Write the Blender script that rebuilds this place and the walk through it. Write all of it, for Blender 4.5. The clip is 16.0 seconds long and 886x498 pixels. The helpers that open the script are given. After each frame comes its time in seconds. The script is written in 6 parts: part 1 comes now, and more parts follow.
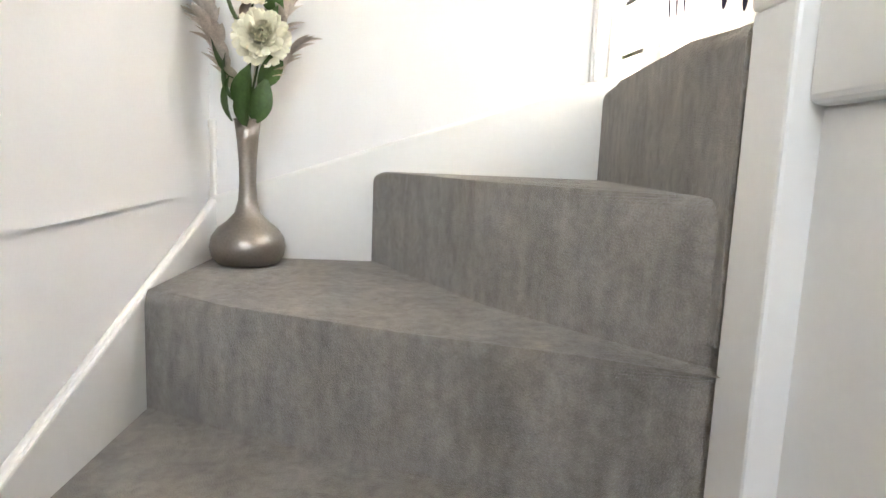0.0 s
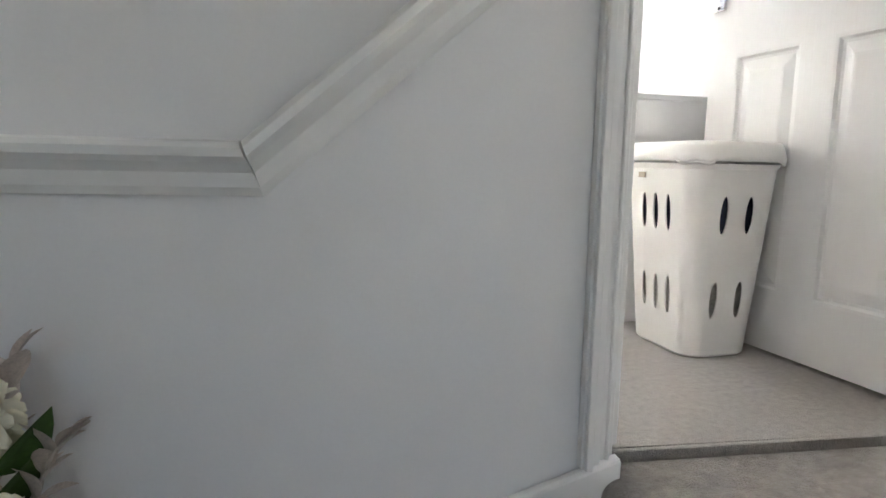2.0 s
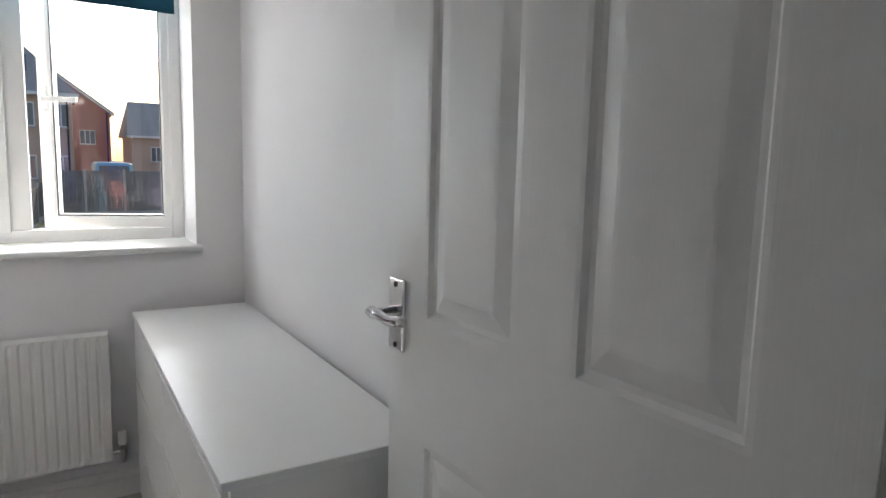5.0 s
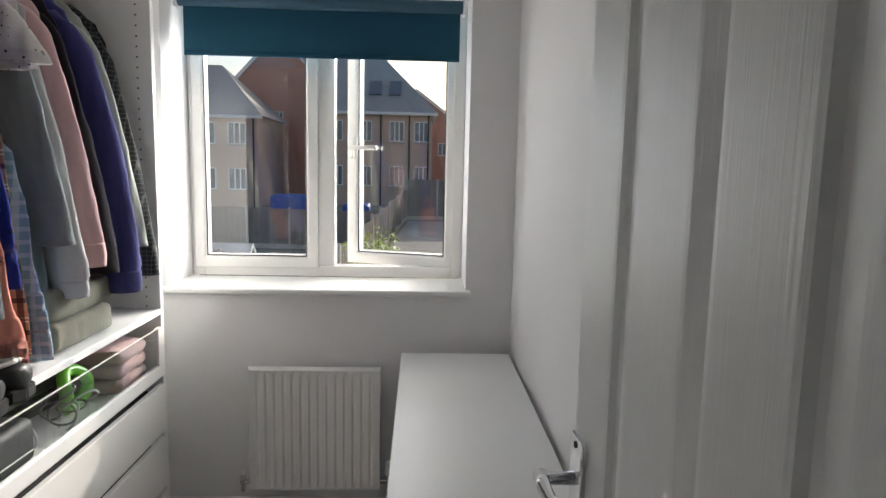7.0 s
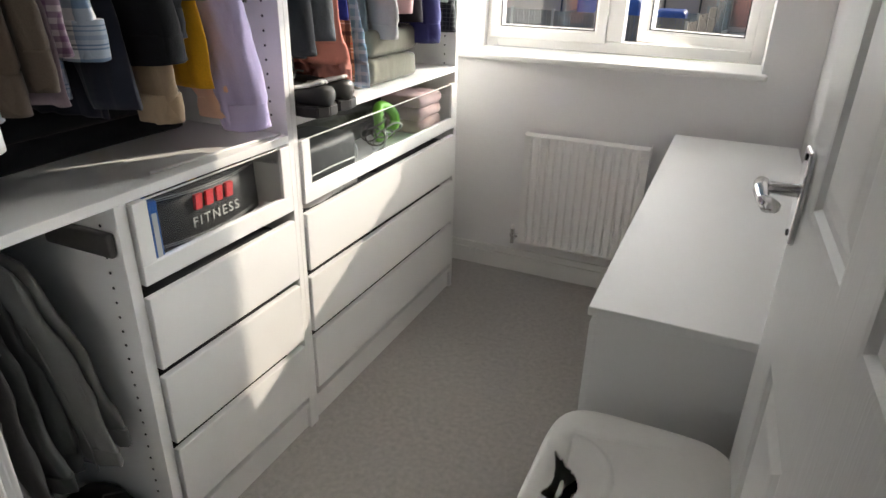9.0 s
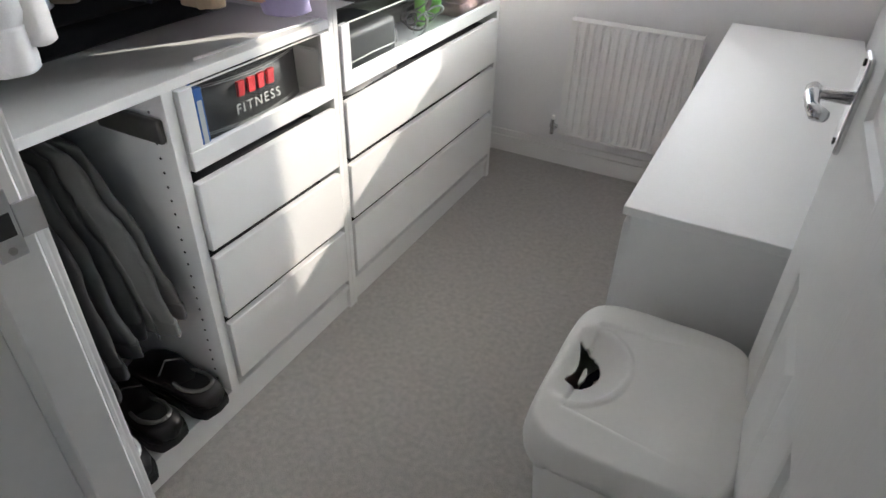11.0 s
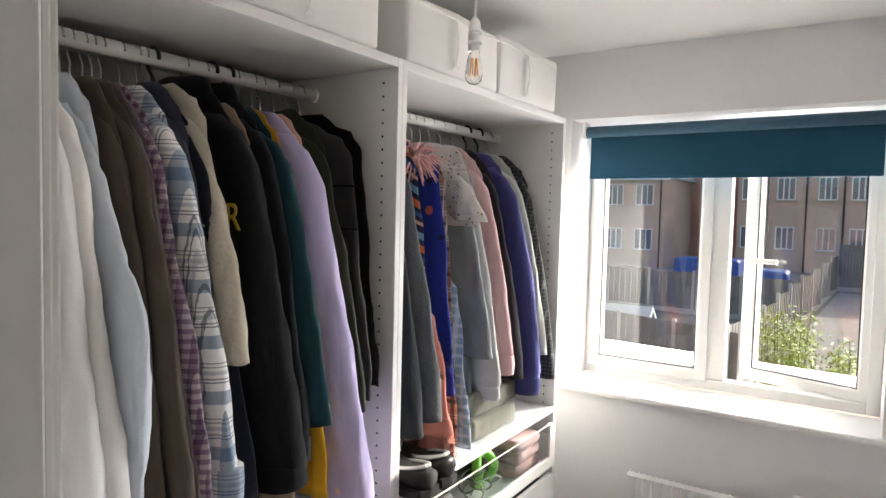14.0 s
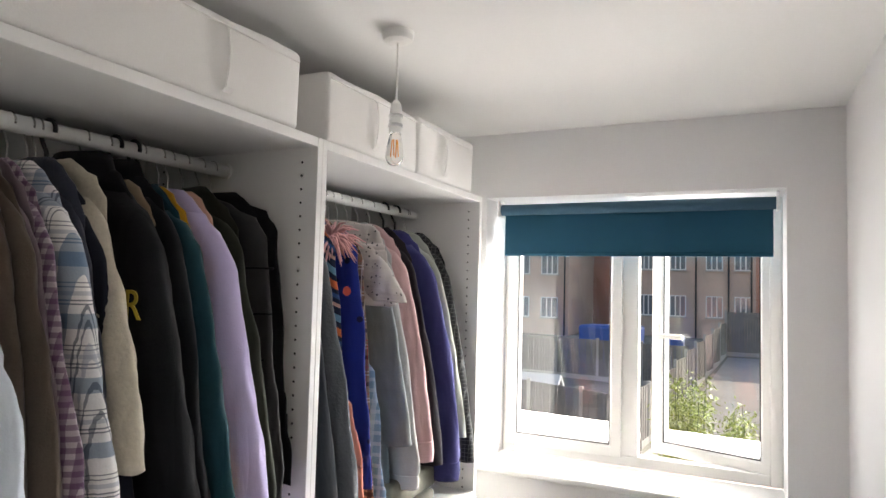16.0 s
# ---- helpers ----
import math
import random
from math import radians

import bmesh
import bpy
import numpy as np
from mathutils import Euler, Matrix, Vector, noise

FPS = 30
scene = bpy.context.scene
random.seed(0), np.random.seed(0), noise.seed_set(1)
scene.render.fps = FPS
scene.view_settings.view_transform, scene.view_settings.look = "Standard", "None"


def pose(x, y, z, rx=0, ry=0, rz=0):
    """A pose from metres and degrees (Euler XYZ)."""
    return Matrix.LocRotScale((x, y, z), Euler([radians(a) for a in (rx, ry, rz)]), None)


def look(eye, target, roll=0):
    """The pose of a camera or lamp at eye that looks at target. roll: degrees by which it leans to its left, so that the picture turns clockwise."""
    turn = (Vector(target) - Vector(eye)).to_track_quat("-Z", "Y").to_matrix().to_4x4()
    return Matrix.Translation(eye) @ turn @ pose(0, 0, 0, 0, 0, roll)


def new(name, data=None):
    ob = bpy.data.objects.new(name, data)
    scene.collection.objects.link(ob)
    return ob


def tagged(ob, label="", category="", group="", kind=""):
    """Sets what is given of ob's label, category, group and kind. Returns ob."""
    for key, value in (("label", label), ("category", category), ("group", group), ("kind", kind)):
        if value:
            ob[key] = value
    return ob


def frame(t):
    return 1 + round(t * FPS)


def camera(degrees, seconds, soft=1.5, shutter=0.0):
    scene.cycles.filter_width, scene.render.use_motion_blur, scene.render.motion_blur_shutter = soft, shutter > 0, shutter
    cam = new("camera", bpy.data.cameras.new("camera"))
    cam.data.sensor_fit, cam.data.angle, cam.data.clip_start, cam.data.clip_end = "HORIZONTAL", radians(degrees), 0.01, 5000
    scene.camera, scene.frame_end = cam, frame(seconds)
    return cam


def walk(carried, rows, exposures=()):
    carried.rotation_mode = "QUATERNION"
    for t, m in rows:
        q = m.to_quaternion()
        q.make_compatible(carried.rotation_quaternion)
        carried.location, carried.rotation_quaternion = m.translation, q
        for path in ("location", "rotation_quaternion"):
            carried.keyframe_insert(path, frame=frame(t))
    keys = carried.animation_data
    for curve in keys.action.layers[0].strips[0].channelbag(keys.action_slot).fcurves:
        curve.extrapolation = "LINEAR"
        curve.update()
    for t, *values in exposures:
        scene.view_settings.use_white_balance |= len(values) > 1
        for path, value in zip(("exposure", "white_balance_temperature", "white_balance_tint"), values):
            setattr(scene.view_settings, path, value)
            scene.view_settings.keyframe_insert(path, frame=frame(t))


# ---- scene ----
PATH = [
    (0, (-0.325, -3.744, -0.206), (-0.05, -1.783, -0.488), 2.4),
    (0.5, (-0.327, -3.532, -0.059), (-0.072, -1.561, -0.281), 1.6),
    (1, (-0.295, -3.352, 0.149), (0.037, -1.397, -0.112), 1.6),
    (1.5, (-0.262, -3.129, 0.333), (0.157, -1.196, 0.04), 1.8),
    (2, (-0.217, -3.012, 0.5), (0.307, -1.101, 0.228), 1.2),
    (2.5, (-0.073, -2.873, 0.673), (0.627, -1.023, 0.376), 1.2),
    (3, (0.003, -2.706, 0.794), (0.875, -0.931, 0.495), 1.3),
    (3.5, (0.14, -2.601, 0.955), (1.18, -0.92, 0.649), 1.1),
    (4, (0.344, -2.493, 1.072), (1.408, -0.821, 0.806), 1.8),
    (4.2, (0.39, -2.445, 1.114), (1.461, -0.778, 0.846), 1.8),
    (6.3, (0.788, -2.127, 1.387), (1.407, -0.238, 1.162), 0.8),
    (6.5, (0.789, -2.117, 1.397), (1.275, -0.19, 1.166), 0.9),
    (7, (0.852, -2.119, 1.406), (0.928, -0.137, 1.15), 1.2),
    (7.5, (0.987, -2.162, 1.349), (0.555, -0.225, 1.098), 1.5),
    (8, (0.955, -2.209, 1.378), (0.341, -0.351, 0.965), 1.1),
    (8.5, (0.965, -2.23, 1.333), (0.255, -0.46, 0.73), 1.1),
    (9, (0.956, -2.25, 1.274), (0.215, -0.586, 0.448), 1.3),
    (9.2, (0.965, -2.262, 1.26), (0.212, -0.65, 0.346), 1.1),
    (11.3, (0.959, -2.265, 1.325), (0.203, -0.808, 0.183), 1.5),
    (11.5, (0.965, -2.263, 1.355), (0.196, -0.806, 0.221), 1.2),
    (12, (0.957, -2.253, 1.416), (0.127, -0.72, 0.435), 1.4),
    (12.5, (0.947, -2.25, 1.471), (0.023, -0.643, 0.72), 1.4),
    (13, (0.943, -2.25, 1.529), (-0.066, -0.591, 1.047), 1.4),
    (13.5, (0.951, -2.247, 1.594), (-0.128, -0.581, 1.344), 1.4),
    (14, (0.939, -2.252, 1.639), (-0.158, -0.583, 1.531), 1.4),
    (14.5, (0.933, -2.236, 1.679), (-0.169, -0.567, 1.696), 1.5),
    (15, (0.927, -2.237, 1.681), (-0.169, -0.566, 1.771), 1.4),
    (15.5, (0.926, -2.234, 1.672), (-0.109, -0.526, 1.784), 1.3),
    (16, (0.895, -2.229, 1.674), (0.039, -0.425, 1.787), 1.5),
]
cam = camera(69.9, 16.0)
walk(cam, [(t, look(eye, target, roll)) for t, eye, target, roll in PATH],
     exposures=[(0, 4.65, 8100, 11), (0.5, 4.3, 7900, 11), (1.0, 3.7, 7550, 11), (1.5, 3.1, 7250, 11), (2, 2.35, 6950, 11), (2.5, 2.0, 6850, 12), (3, 1.8, 6750, 12), (3.5, 1.6, 6650, 11), (4.2, 0.82, 6500, 10),
                (6.3, 0.2, 6700, 10), (7, 0.0, 6750, 10), (8, 0.15, 6650, 10), (9, 0.5, 7000, 10), (11.5, 0.75, 6400, 10), (12.5, 0.4, 6250, 11), (13.5, 0.6, 6600, 12), (14, 0.75, 7000, 12), (16, 0.72, 7000, 12)])

# the stairwell and the doorway stand a few degrees off the bedroom's axes
HALL = pose(0.385, -2.0, 0, 0, 0, -5.5)

# ---- light ----
SUN_WAY = Vector((-0.52, -1.0, -0.48)).normalized()
world = bpy.data.worlds.new("sky")
scene.world = world
world.use_nodes = True
wn = world.node_tree
sky = wn.nodes.new("ShaderNodeTexSky")
sky.sky_type = "NISHITA"
sky.sun_disc = False
sky.sun_elevation = math.asin(-SUN_WAY.z)
sky.sun_rotation = math.atan2(-SUN_WAY.x, -SUN_WAY.y)
sky.air_density, sky.dust_density = 1.0, 2.5
wn.links.new(sky.outputs[0], wn.nodes["Background"].inputs[0])
wn.nodes["Background"].inputs[1].default_value = 0.15
sun = new("sun", bpy.data.lights.new("sun", "SUN"))
sun.data.energy, sun.data.angle, sun.data.color = 3.0, radians(0.6), (1.0, 0.93, 0.82)
sun.matrix_world = look((4, 6, 5), Vector((4, 6, 5)) + SUN_WAY)


def area(name, at, to, w, h, power, color):
    lamp = new(name, bpy.data.lights.new(name, "AREA"))
    lamp.data.shape, lamp.data.size, lamp.data.size_y = "RECTANGLE", w, h
    lamp.data.energy, lamp.data.color = power, color
    lamp.matrix_world = look(at, to)
    return lamp


# lamps out of view that stand in for sky and ground light through the bedroom window
area("window_daylight", (8.0, 14.0, 5.6), (0.1, -0.6, 1.0), 14.0, 3.4, 4300, (0.84, 0.92, 1.0))
# lamp below sill level in place of light off the sunlit ground
area("ground_bounce", (0.8, 6.5, -1.6), (0.10, -1.2, 2.3), 9.0, 3.0, 620, (0.97, 0.96, 0.96))
# side fills added outside the view to brighten wardrobe fronts, door and hamper
area("east_sky_fill", (2.35, 2.5, 1.55), (0.1, -1.1, 1.35), 1.2, 2.4, 62, (0.86, 0.93, 1.0))
area("west_sky_fill", (-2.6, 4.2, 1.6), (0.9, -1.2, 0.9), 1.8, 2.4, 60, (0.82, 0.92, 1.0))
# added fill behind the stairs; no hall window is known there
area("hall_fill", (-0.55, -6.25, 1.2), (-0.3, -3.0, -0.3), 0.85, 1.3, 0.75, (1.0, 0.90, 0.80))
# added landing fill from the east; its window is assumed
area("landing_fill", HALL @ Vector((1.63, -0.75, 1.45)), HALL @ Vector((-1.0, -0.75, 0.1)), 0.6, 1.0, 0.16, (1.0, 0.92, 0.86))


# ---- materials ----
def mat(name, color, rough=0.6, metal=0.0, vary=0.06, scale=6.0, fine=90.0, bump=0.15, spec=0.5, depth=0.002, island=0.0, sheen=0.0):
    m = bpy.data.materials.new(name)
    m.use_nodes = True
    t = m.node_tree
    b = t.nodes["Principled BSDF"]
    b.inputs["Roughness"].default_value, b.inputs["Metallic"].default_value = rough, metal
    b.inputs["Specular IOR Level"].default_value = spec
    b.inputs["Sheen Weight"].default_value = sheen
    co = t.nodes.new("ShaderNodeTexCoord")
    big, small = t.nodes.new("ShaderNodeTexNoise"), t.nodes.new("ShaderNodeTexNoise")
    big.inputs["Scale"].default_value, small.inputs["Scale"].default_value = scale, fine
    big.inputs["Detail"].default_value = small.inputs["Detail"].default_value = 4
    add = t.nodes.new("ShaderNodeMath")
    add.operation = "ADD"
    hsv = t.nodes.new("ShaderNodeHueSaturation")
    hsv.inputs["Color"].default_value = (*color, 1)
    ramp = t.nodes.new("ShaderNodeMapRange")
    ramp.inputs[1].default_value, ramp.inputs[2].default_value = 0.6, 1.4
    ramp.inputs[3].default_value, ramp.inputs[4].default_value = 1 - vary, 1 + vary
    for n in (big, small):
        t.links.new(co.outputs["Object"], n.inputs["Vector"])
    t.links.new(big.outputs["Fac"], add.inputs[0])
    t.links.new(small.outputs["Fac"], add.inputs[1])
    t.links.new(add.outputs[0], ramp.inputs[0])
    t.links.new(ramp.outputs[0], hsv.inputs["Value"])
    t.links.new(hsv.outputs[0], b.inputs["Base Color"])
    bm = t.nodes.new("ShaderNodeBump")
    bm.inputs["Strength"].default_value, bm.inputs["Distance"].default_value = bump, depth
    t.links.new(small.outputs["Fac"], bm.inputs["Height"])
    t.links.new(bm.outputs[0], b.inputs["Normal"])
    return m


WALL = mat("wall_paint", (0.855, 0.845, 0.845), 0.75, vary=0.02, scale=1.5, fine=160, bump=0.1, spec=0.3)
CEIL = mat("ceiling_paint", (0.87, 0.865, 0.85), 0.8, vary=0.02, scale=1.5, fine=160, bump=0.1, spec=0.2)
GLOSS = mat("white_gloss_paint", (0.855, 0.845, 0.825), 0.28, vary=0.02, scale=3, fine=60, bump=0.05)
LAMINATE = mat("white_laminate", (0.865, 0.855, 0.84), 0.38, vary=0.015, scale=3, fine=200, bump=0.04)
DRESSER = mat("white_foil", (0.85, 0.85, 0.845), 0.36, vary=0.015, scale=3, fine=200, bump=0.03, spec=0.5)
PLASTIC = mat("white_plastic", (0.86, 0.85, 0.825), 0.3, vary=0.02, scale=5, fine=120, bump=0.04)
UPVC = mat("white_upvc", (0.84, 0.83, 0.80), 0.25, vary=0.015, scale=4, fine=80, bump=0.03)
CHROME = mat("chrome", (0.75, 0.75, 0.76), 0.14, 1.0, vary=0.03, scale=8, fine=60, bump=0.02)
STEEL = mat("brushed_steel", (0.5, 0.49, 0.47), 0.3, 1.0, vary=0.08, scale=8, fine=140, bump=0.05)
HINGE = mat("pale_zinc", (0.66, 0.65, 0.63), 0.45, 0.7, vary=0.06, scale=20, fine=120)
DARK = mat("dark_gap", (0.03, 0.03, 0.03), 0.8)
STITCH = mat("grey_stitching", (0.16, 0.15, 0.14), 0.7)
BLACK = mat("black_plastic", (0.02, 0.02, 0.022), 0.45)


def carpet_mat(name="grey_carpet", color=(0.43, 0.405, 0.38)):
    m = mat(name, color, 0.95, vary=0.26, scale=60, fine=330, bump=1.0, spec=0.1, depth=0.007, sheen=0.3)
    return m


CARPET = carpet_mat()


def stair_carpet_mat():
    """The same carpet with its pile brushed into upright streaks, its base darkened for the stairs' shade."""
    m = carpet_mat("shaded_brushed_carpet", (0.32, 0.292, 0.265))
    t = m.node_tree
    b = t.nodes["Principled BSDF"]
    src = b.inputs["Base Color"].links[0].from_socket
    co, mp = t.nodes.new("ShaderNodeTexCoord"), t.nodes.new("ShaderNodeMapping")
    mp.inputs["Scale"].default_value = (1.0, 1.0, 0.3)
    streak, patch = t.nodes.new("ShaderNodeTexNoise"), t.nodes.new("ShaderNodeTexNoise")
    streak.inputs["Scale"].default_value, streak.inputs["Detail"].default_value = 40, 4
    patch.inputs["Scale"].default_value, patch.inputs["Detail"].default_value = 9, 3
    add, span = t.nodes.new("ShaderNodeMath"), t.nodes.new("ShaderNodeMapRange")
    span.inputs[1].default_value, span.inputs[2].default_value = 0.7, 1.3
    span.inputs[3].default_value, span.inputs[4].default_value = 0.76, 1.22
    hsv = t.nodes.new("ShaderNodeHueSaturation")
    t.links.new(co.outputs["Object"], mp.inputs[0])
    for n in (streak, patch):
        t.links.new(mp.outputs[0], n.inputs["Vector"])
    t.links.new(streak.outputs["Fac"], add.inputs[0])
    t.links.new(patch.outputs["Fac"], add.inputs[1])
    t.links.new(add.outputs[0], span.inputs[0])
    t.links.new(span.outputs[0], hsv.inputs["Value"])
    t.links.new(src, hsv.inputs["Color"])
    t.links.new(hsv.outputs[0], b.inputs["Base Color"])
    return m


STAIR_CARPET = stair_carpet_mat()


def glass_mat(name, color=(1, 1, 1), rough=0.0):
    m = bpy.data.materials.new(name)
    m.use_nodes = True
    b = m.node_tree.nodes["Principled BSDF"]
    b.inputs["Base Color"].default_value = (*color, 1)
    b.inputs["Transmission Weight"].default_value, b.inputs["Roughness"].default_value = 1.0, rough
    b.inputs["IOR"].default_value = 1.45
    return m


GLASS = glass_mat("window_glass")


# ---- mesh helpers ----
def bm_box(x0, x1, y0, y1, z0, z1, bevel=0.0, seg=1, bm=None):
    bm = bm or bmesh.new()
    made = bmesh.ops.create_cube(bm, size=1)["verts"]
    for v in made:
        v.co = Vector(((x0 + x1) / 2 + v.co.x * (x1 - x0), (y0 + y1) / 2 + v.co.y * (y1 - y0), (z0 + z1) / 2 + v.co.z * (z1 - z0)))
    if bevel:
        edges = list({e for v in made for e in v.link_edges})
        bmesh.ops.bevel(bm, geom=edges, offset=bevel, segments=seg, affect="EDGES", profile=0.5)
    return bm


def bm_tube(points, radius, sides=10, bm=None, cap=True):
    """A round bar along points; radius is one number or one for each point."""
    bm = bm or bmesh.new()
    pts = [Vector(p) for p in points]
    radii = radius if isinstance(radius, (list, tuple)) else [radius] * len(pts)
    rings, side = [], None
    for i, p in enumerate(pts):
        d = (pts[min(i + 1, len(pts) - 1)] - pts[max(i - 1, 0)]).normalized()
        if side is None:
            side = d.orthogonal().normalized()
        side = (side - d * side.dot(d)).normalized()
        up = d.cross(side)
        rings.append([bm.verts.new(p + (side * math.cos(a) + up * math.sin(a)) * radii[i]) for a in [2 * math.pi * k / sides for k in range(sides)]])
    for a, b in zip(rings, rings[1:]):
        for k in range(sides):
            bm.faces.new((a[k], a[(k + 1) % sides], b[(k + 1) % sides], b[k]))
    if cap:
        bm.faces.new(rings[0][::-1])
        bm.faces.new(rings[-1])
    return bm


def bm_lathe(profile, sides=24, bm=None, centre=(0, 0, 0)):
    bm = bm or bmesh.new()
    c = Vector(centre)
    rings = [[bm.verts.new(c + Vector((r * math.cos(2 * math.pi * k / sides), r * math.sin(2 * math.pi * k / sides), z))) for k in range(sides)] for r, z in profile]
    for a, b in zip(rings, rings[1:]):
        for k in range(sides):
            bm.faces.new((a[k], a[(k + 1) % sides], b[(k + 1) % sides], b[k]))
    bm.faces.new(rings[0][::-1])
    bm.faces.new(rings[-1])
    return bm


def bm_prism(outline, a, b, bm=None):
    """outline: 3D points of a flat polygon; swept by the vector from a to b."""
    bm = bm or bmesh.new()
    d = Vector(b) - Vector(a)
    lo = [bm.verts.new(Vector(p)) for p in outline]
    hi = [bm.verts.new(Vector(p) + d) for p in outline]
    n = len(lo)
    bm.faces.new(lo[::-1])
    bm.faces.new(hi)
    for k in range(n):
        bm.faces.new((lo[k], lo[(k + 1) % n], hi[(k + 1) % n], hi[k]))
    return bm


def mesh_of(name, bm, material, smooth=False):
    bmesh.ops.recalc_face_normals(bm, faces=bm.faces)
    me = bpy.data.meshes.new(name)
    bm.to_mesh(me)
    bm.free()
    me.materials.append(material)
    if smooth:
        for p in me.polygons:
            p.use_smooth = True
    return me


def part(name, bm, material, parent=None, label="", smooth=False):
    ob = new(name, mesh_of(name, bm, material, smooth))
    if parent:
        ob.parent = parent
    if label:
        ob["label"] = label
    return ob


def thing(name, label, category, at=(0, 0, 0), group=""):
    ob = new(name)
    ob.location = at
    ob.empty_display_size = 0.05
    return tagged(ob, label, category, group)


def setting(name, bm, material, label="", category="", smooth=False):
    return tagged(part(name, bm, material, smooth=smooth), label, category, kind="structure")


# ---- structure: bedroom ----
WX, EX, NY, TOP = -0.60, 1.21, 0.26, 2.315
OX0, OX1, OZ0, OZ1 = -0.085, 1.032, 0.93, 2.045
# the stairwell and the doorway stand a few degrees off the bedroom's axes:
# u to the east along the dividing wall, v to the north, (0, 0) the room-side edge of the west door lining
HV = -0.125            # stair face of the dividing wall
DU0, DU1, DTOP = 0.0, 0.752, 2.0
SWU = -1.08            # stairwell's west wall


def hall(ob):
    ob.matrix_world = HALL @ ob.matrix_basis
    return ob


edge = [HALL @ Vector((u, -0.068, 0)) for u in (-0.95, 0.85)]
bm = bm_prism([(WX - 0.03, edge[0].y + 0.03, -0.2), (edge[1].x, edge[1].y, -0.2), (EX + 0.1, edge[1].y, -0.2), (EX + 0.1, NY + 0.3, -0.2), (WX - 0.03, NY + 0.3, -0.2)], (0, 0, 0), (0, 0, 0.2))
setting("floor", bm, CARPET, "grey cut-pile bedroom carpet", "floor")
setting("ceiling", bm_box(WX - 0.1, EX + 0.1, -2.3, NY + 0.34, TOP, TOP + 0.15), CEIL, "plain white painted ceiling", "ceiling")
bm = bm_box(WX - 0.1, OX0, NY, 0.60, -0.25, TOP)
bm_box(OX1, EX + 0.1, NY, 0.60, -0.25, TOP, bm=bm)
bm_box(OX0, OX1, NY, 0.60, -0.25, OZ0 - 0.012, bm=bm)
bm_box(OX0, OX1, NY, 0.60, OZ1, TOP, bm=bm)
setting("wall_north", bm, WALL, "white wall with a deep window opening", "wall")
setting("wall_east", bm_box(EX, EX + 0.1, -2.2, NY, -0.25, TOP), WALL, "plain white painted wall", "wall")
setting("wall_west", bm_box(WX - 0.1, WX, -2.0, NY, -0.25, TOP), WALL, "plain white painted wall", "wall")
LU0, LU1 = DU0 - 0.06, DU1 + 0.03
bm = bm_box(SWU - 0.1, LU0, HV, 0, -2.6, TOP)
bm_box(LU1, 1.7, HV, 0, -2.6, TOP, bm=bm)
bm_box(LU0, LU1, HV, 0, DTOP + 0.03, TOP, bm=bm)
hall(setting("wall_south", bm, WALL, "white wall with the doorway to the stairs", "wall"))

# ---- structure: stairwell ----
hall(setting("wall_stair_west", bm_box(SWU - 0.1, SWU, -4.4, HV, -2.6, TOP), WALL, "plain white stairwell wall", "wall"))
# opening added to hold the landing lamp; the wall stays out of view
bm = bm_box(1.6, 1.7, -1.3, -1.05, -0.25, TOP)
bm_box(1.6, 1.7, -0.45, HV, -0.25, TOP, bm=bm)
bm_box(1.6, 1.7, -1.05, -0.45, -0.25, 0.95, bm=bm)
bm_box(1.6, 1.7, -1.05, -0.45, 1.95, TOP, bm=bm)
hall(setting("wall_landing_east", bm, WALL, "white unseen landing wall with an opening added for a fill lamp", "wall"))
hall(setting("ceiling_stairs", bm_box(SWU - 0.1, 1.7, -4.4, HV, TOP, TOP + 0.1), CEIL, "plain white stairwell ceiling", "ceiling"))
hall(setting("wall_landing_south", bm_box(0.1, 1.7, -1.4, -1.3, -2.6, TOP), WALL, "plain white landing wall", "wall"))
hall(setting("wall_stair_east", bm_box(0.0, 0.1, -4.4, -1.3, -2.6, TOP), WALL, "plain white stairwell wall", "wall"))
# opening added for the hall lamp; this end is never seen
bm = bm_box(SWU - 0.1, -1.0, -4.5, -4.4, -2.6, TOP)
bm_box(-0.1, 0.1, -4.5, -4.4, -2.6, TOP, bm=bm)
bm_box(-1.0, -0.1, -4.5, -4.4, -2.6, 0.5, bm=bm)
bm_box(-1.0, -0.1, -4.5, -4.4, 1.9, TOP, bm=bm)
hall(setting("wall_hall_south", bm, WALL, "white unseen wall with an opening added for the fill lamp", "wall"))

RISE = 0.235


def tread(name, outline, z, label):
    """A carpeted step: the plan outline with a rounded nose, from z down."""
    bm = bmesh.new()
    z -= 0.010
    bm_prism([(x, y, z - RISE - 0.2) for x, y in outline], (0, 0, 0), (0, 0, RISE + 0.2), bm=bm)
    top = [e for e in bm.edges if all(abs(v.co.z - z) < 1e-5 for v in e.verts)]
    bmesh.ops.bevel(bm, geom=top, offset=0.034, segments=6, affect="EDGES", profile=0.5)
    return hall(tagged(part(name, bm, STAIR_CARPET, smooth=False), label, "stair step", kind="structure"))


tread("landing", [(-0.07, HV), (-0.078, -0.3), (-0.108, -0.62), (-0.124, -0.8), (-0.130, -0.985), (-0.03, -0.985), (-0.03, -1.29), (1.65, -1.29), (1.65, HV + 0.055), (-0.02, HV + 0.055), (-0.02, HV)], 0, "grey carpeted landing before the doorway")
tread("stair_step_1", [(-0.668, HV), (-0.60, -0.25), (-0.405, -0.62), (-0.29, -0.77), (-0.14, -0.95), (0.0, -1.05), (0.1, HV)], -RISE, "grey carpeted winder step")
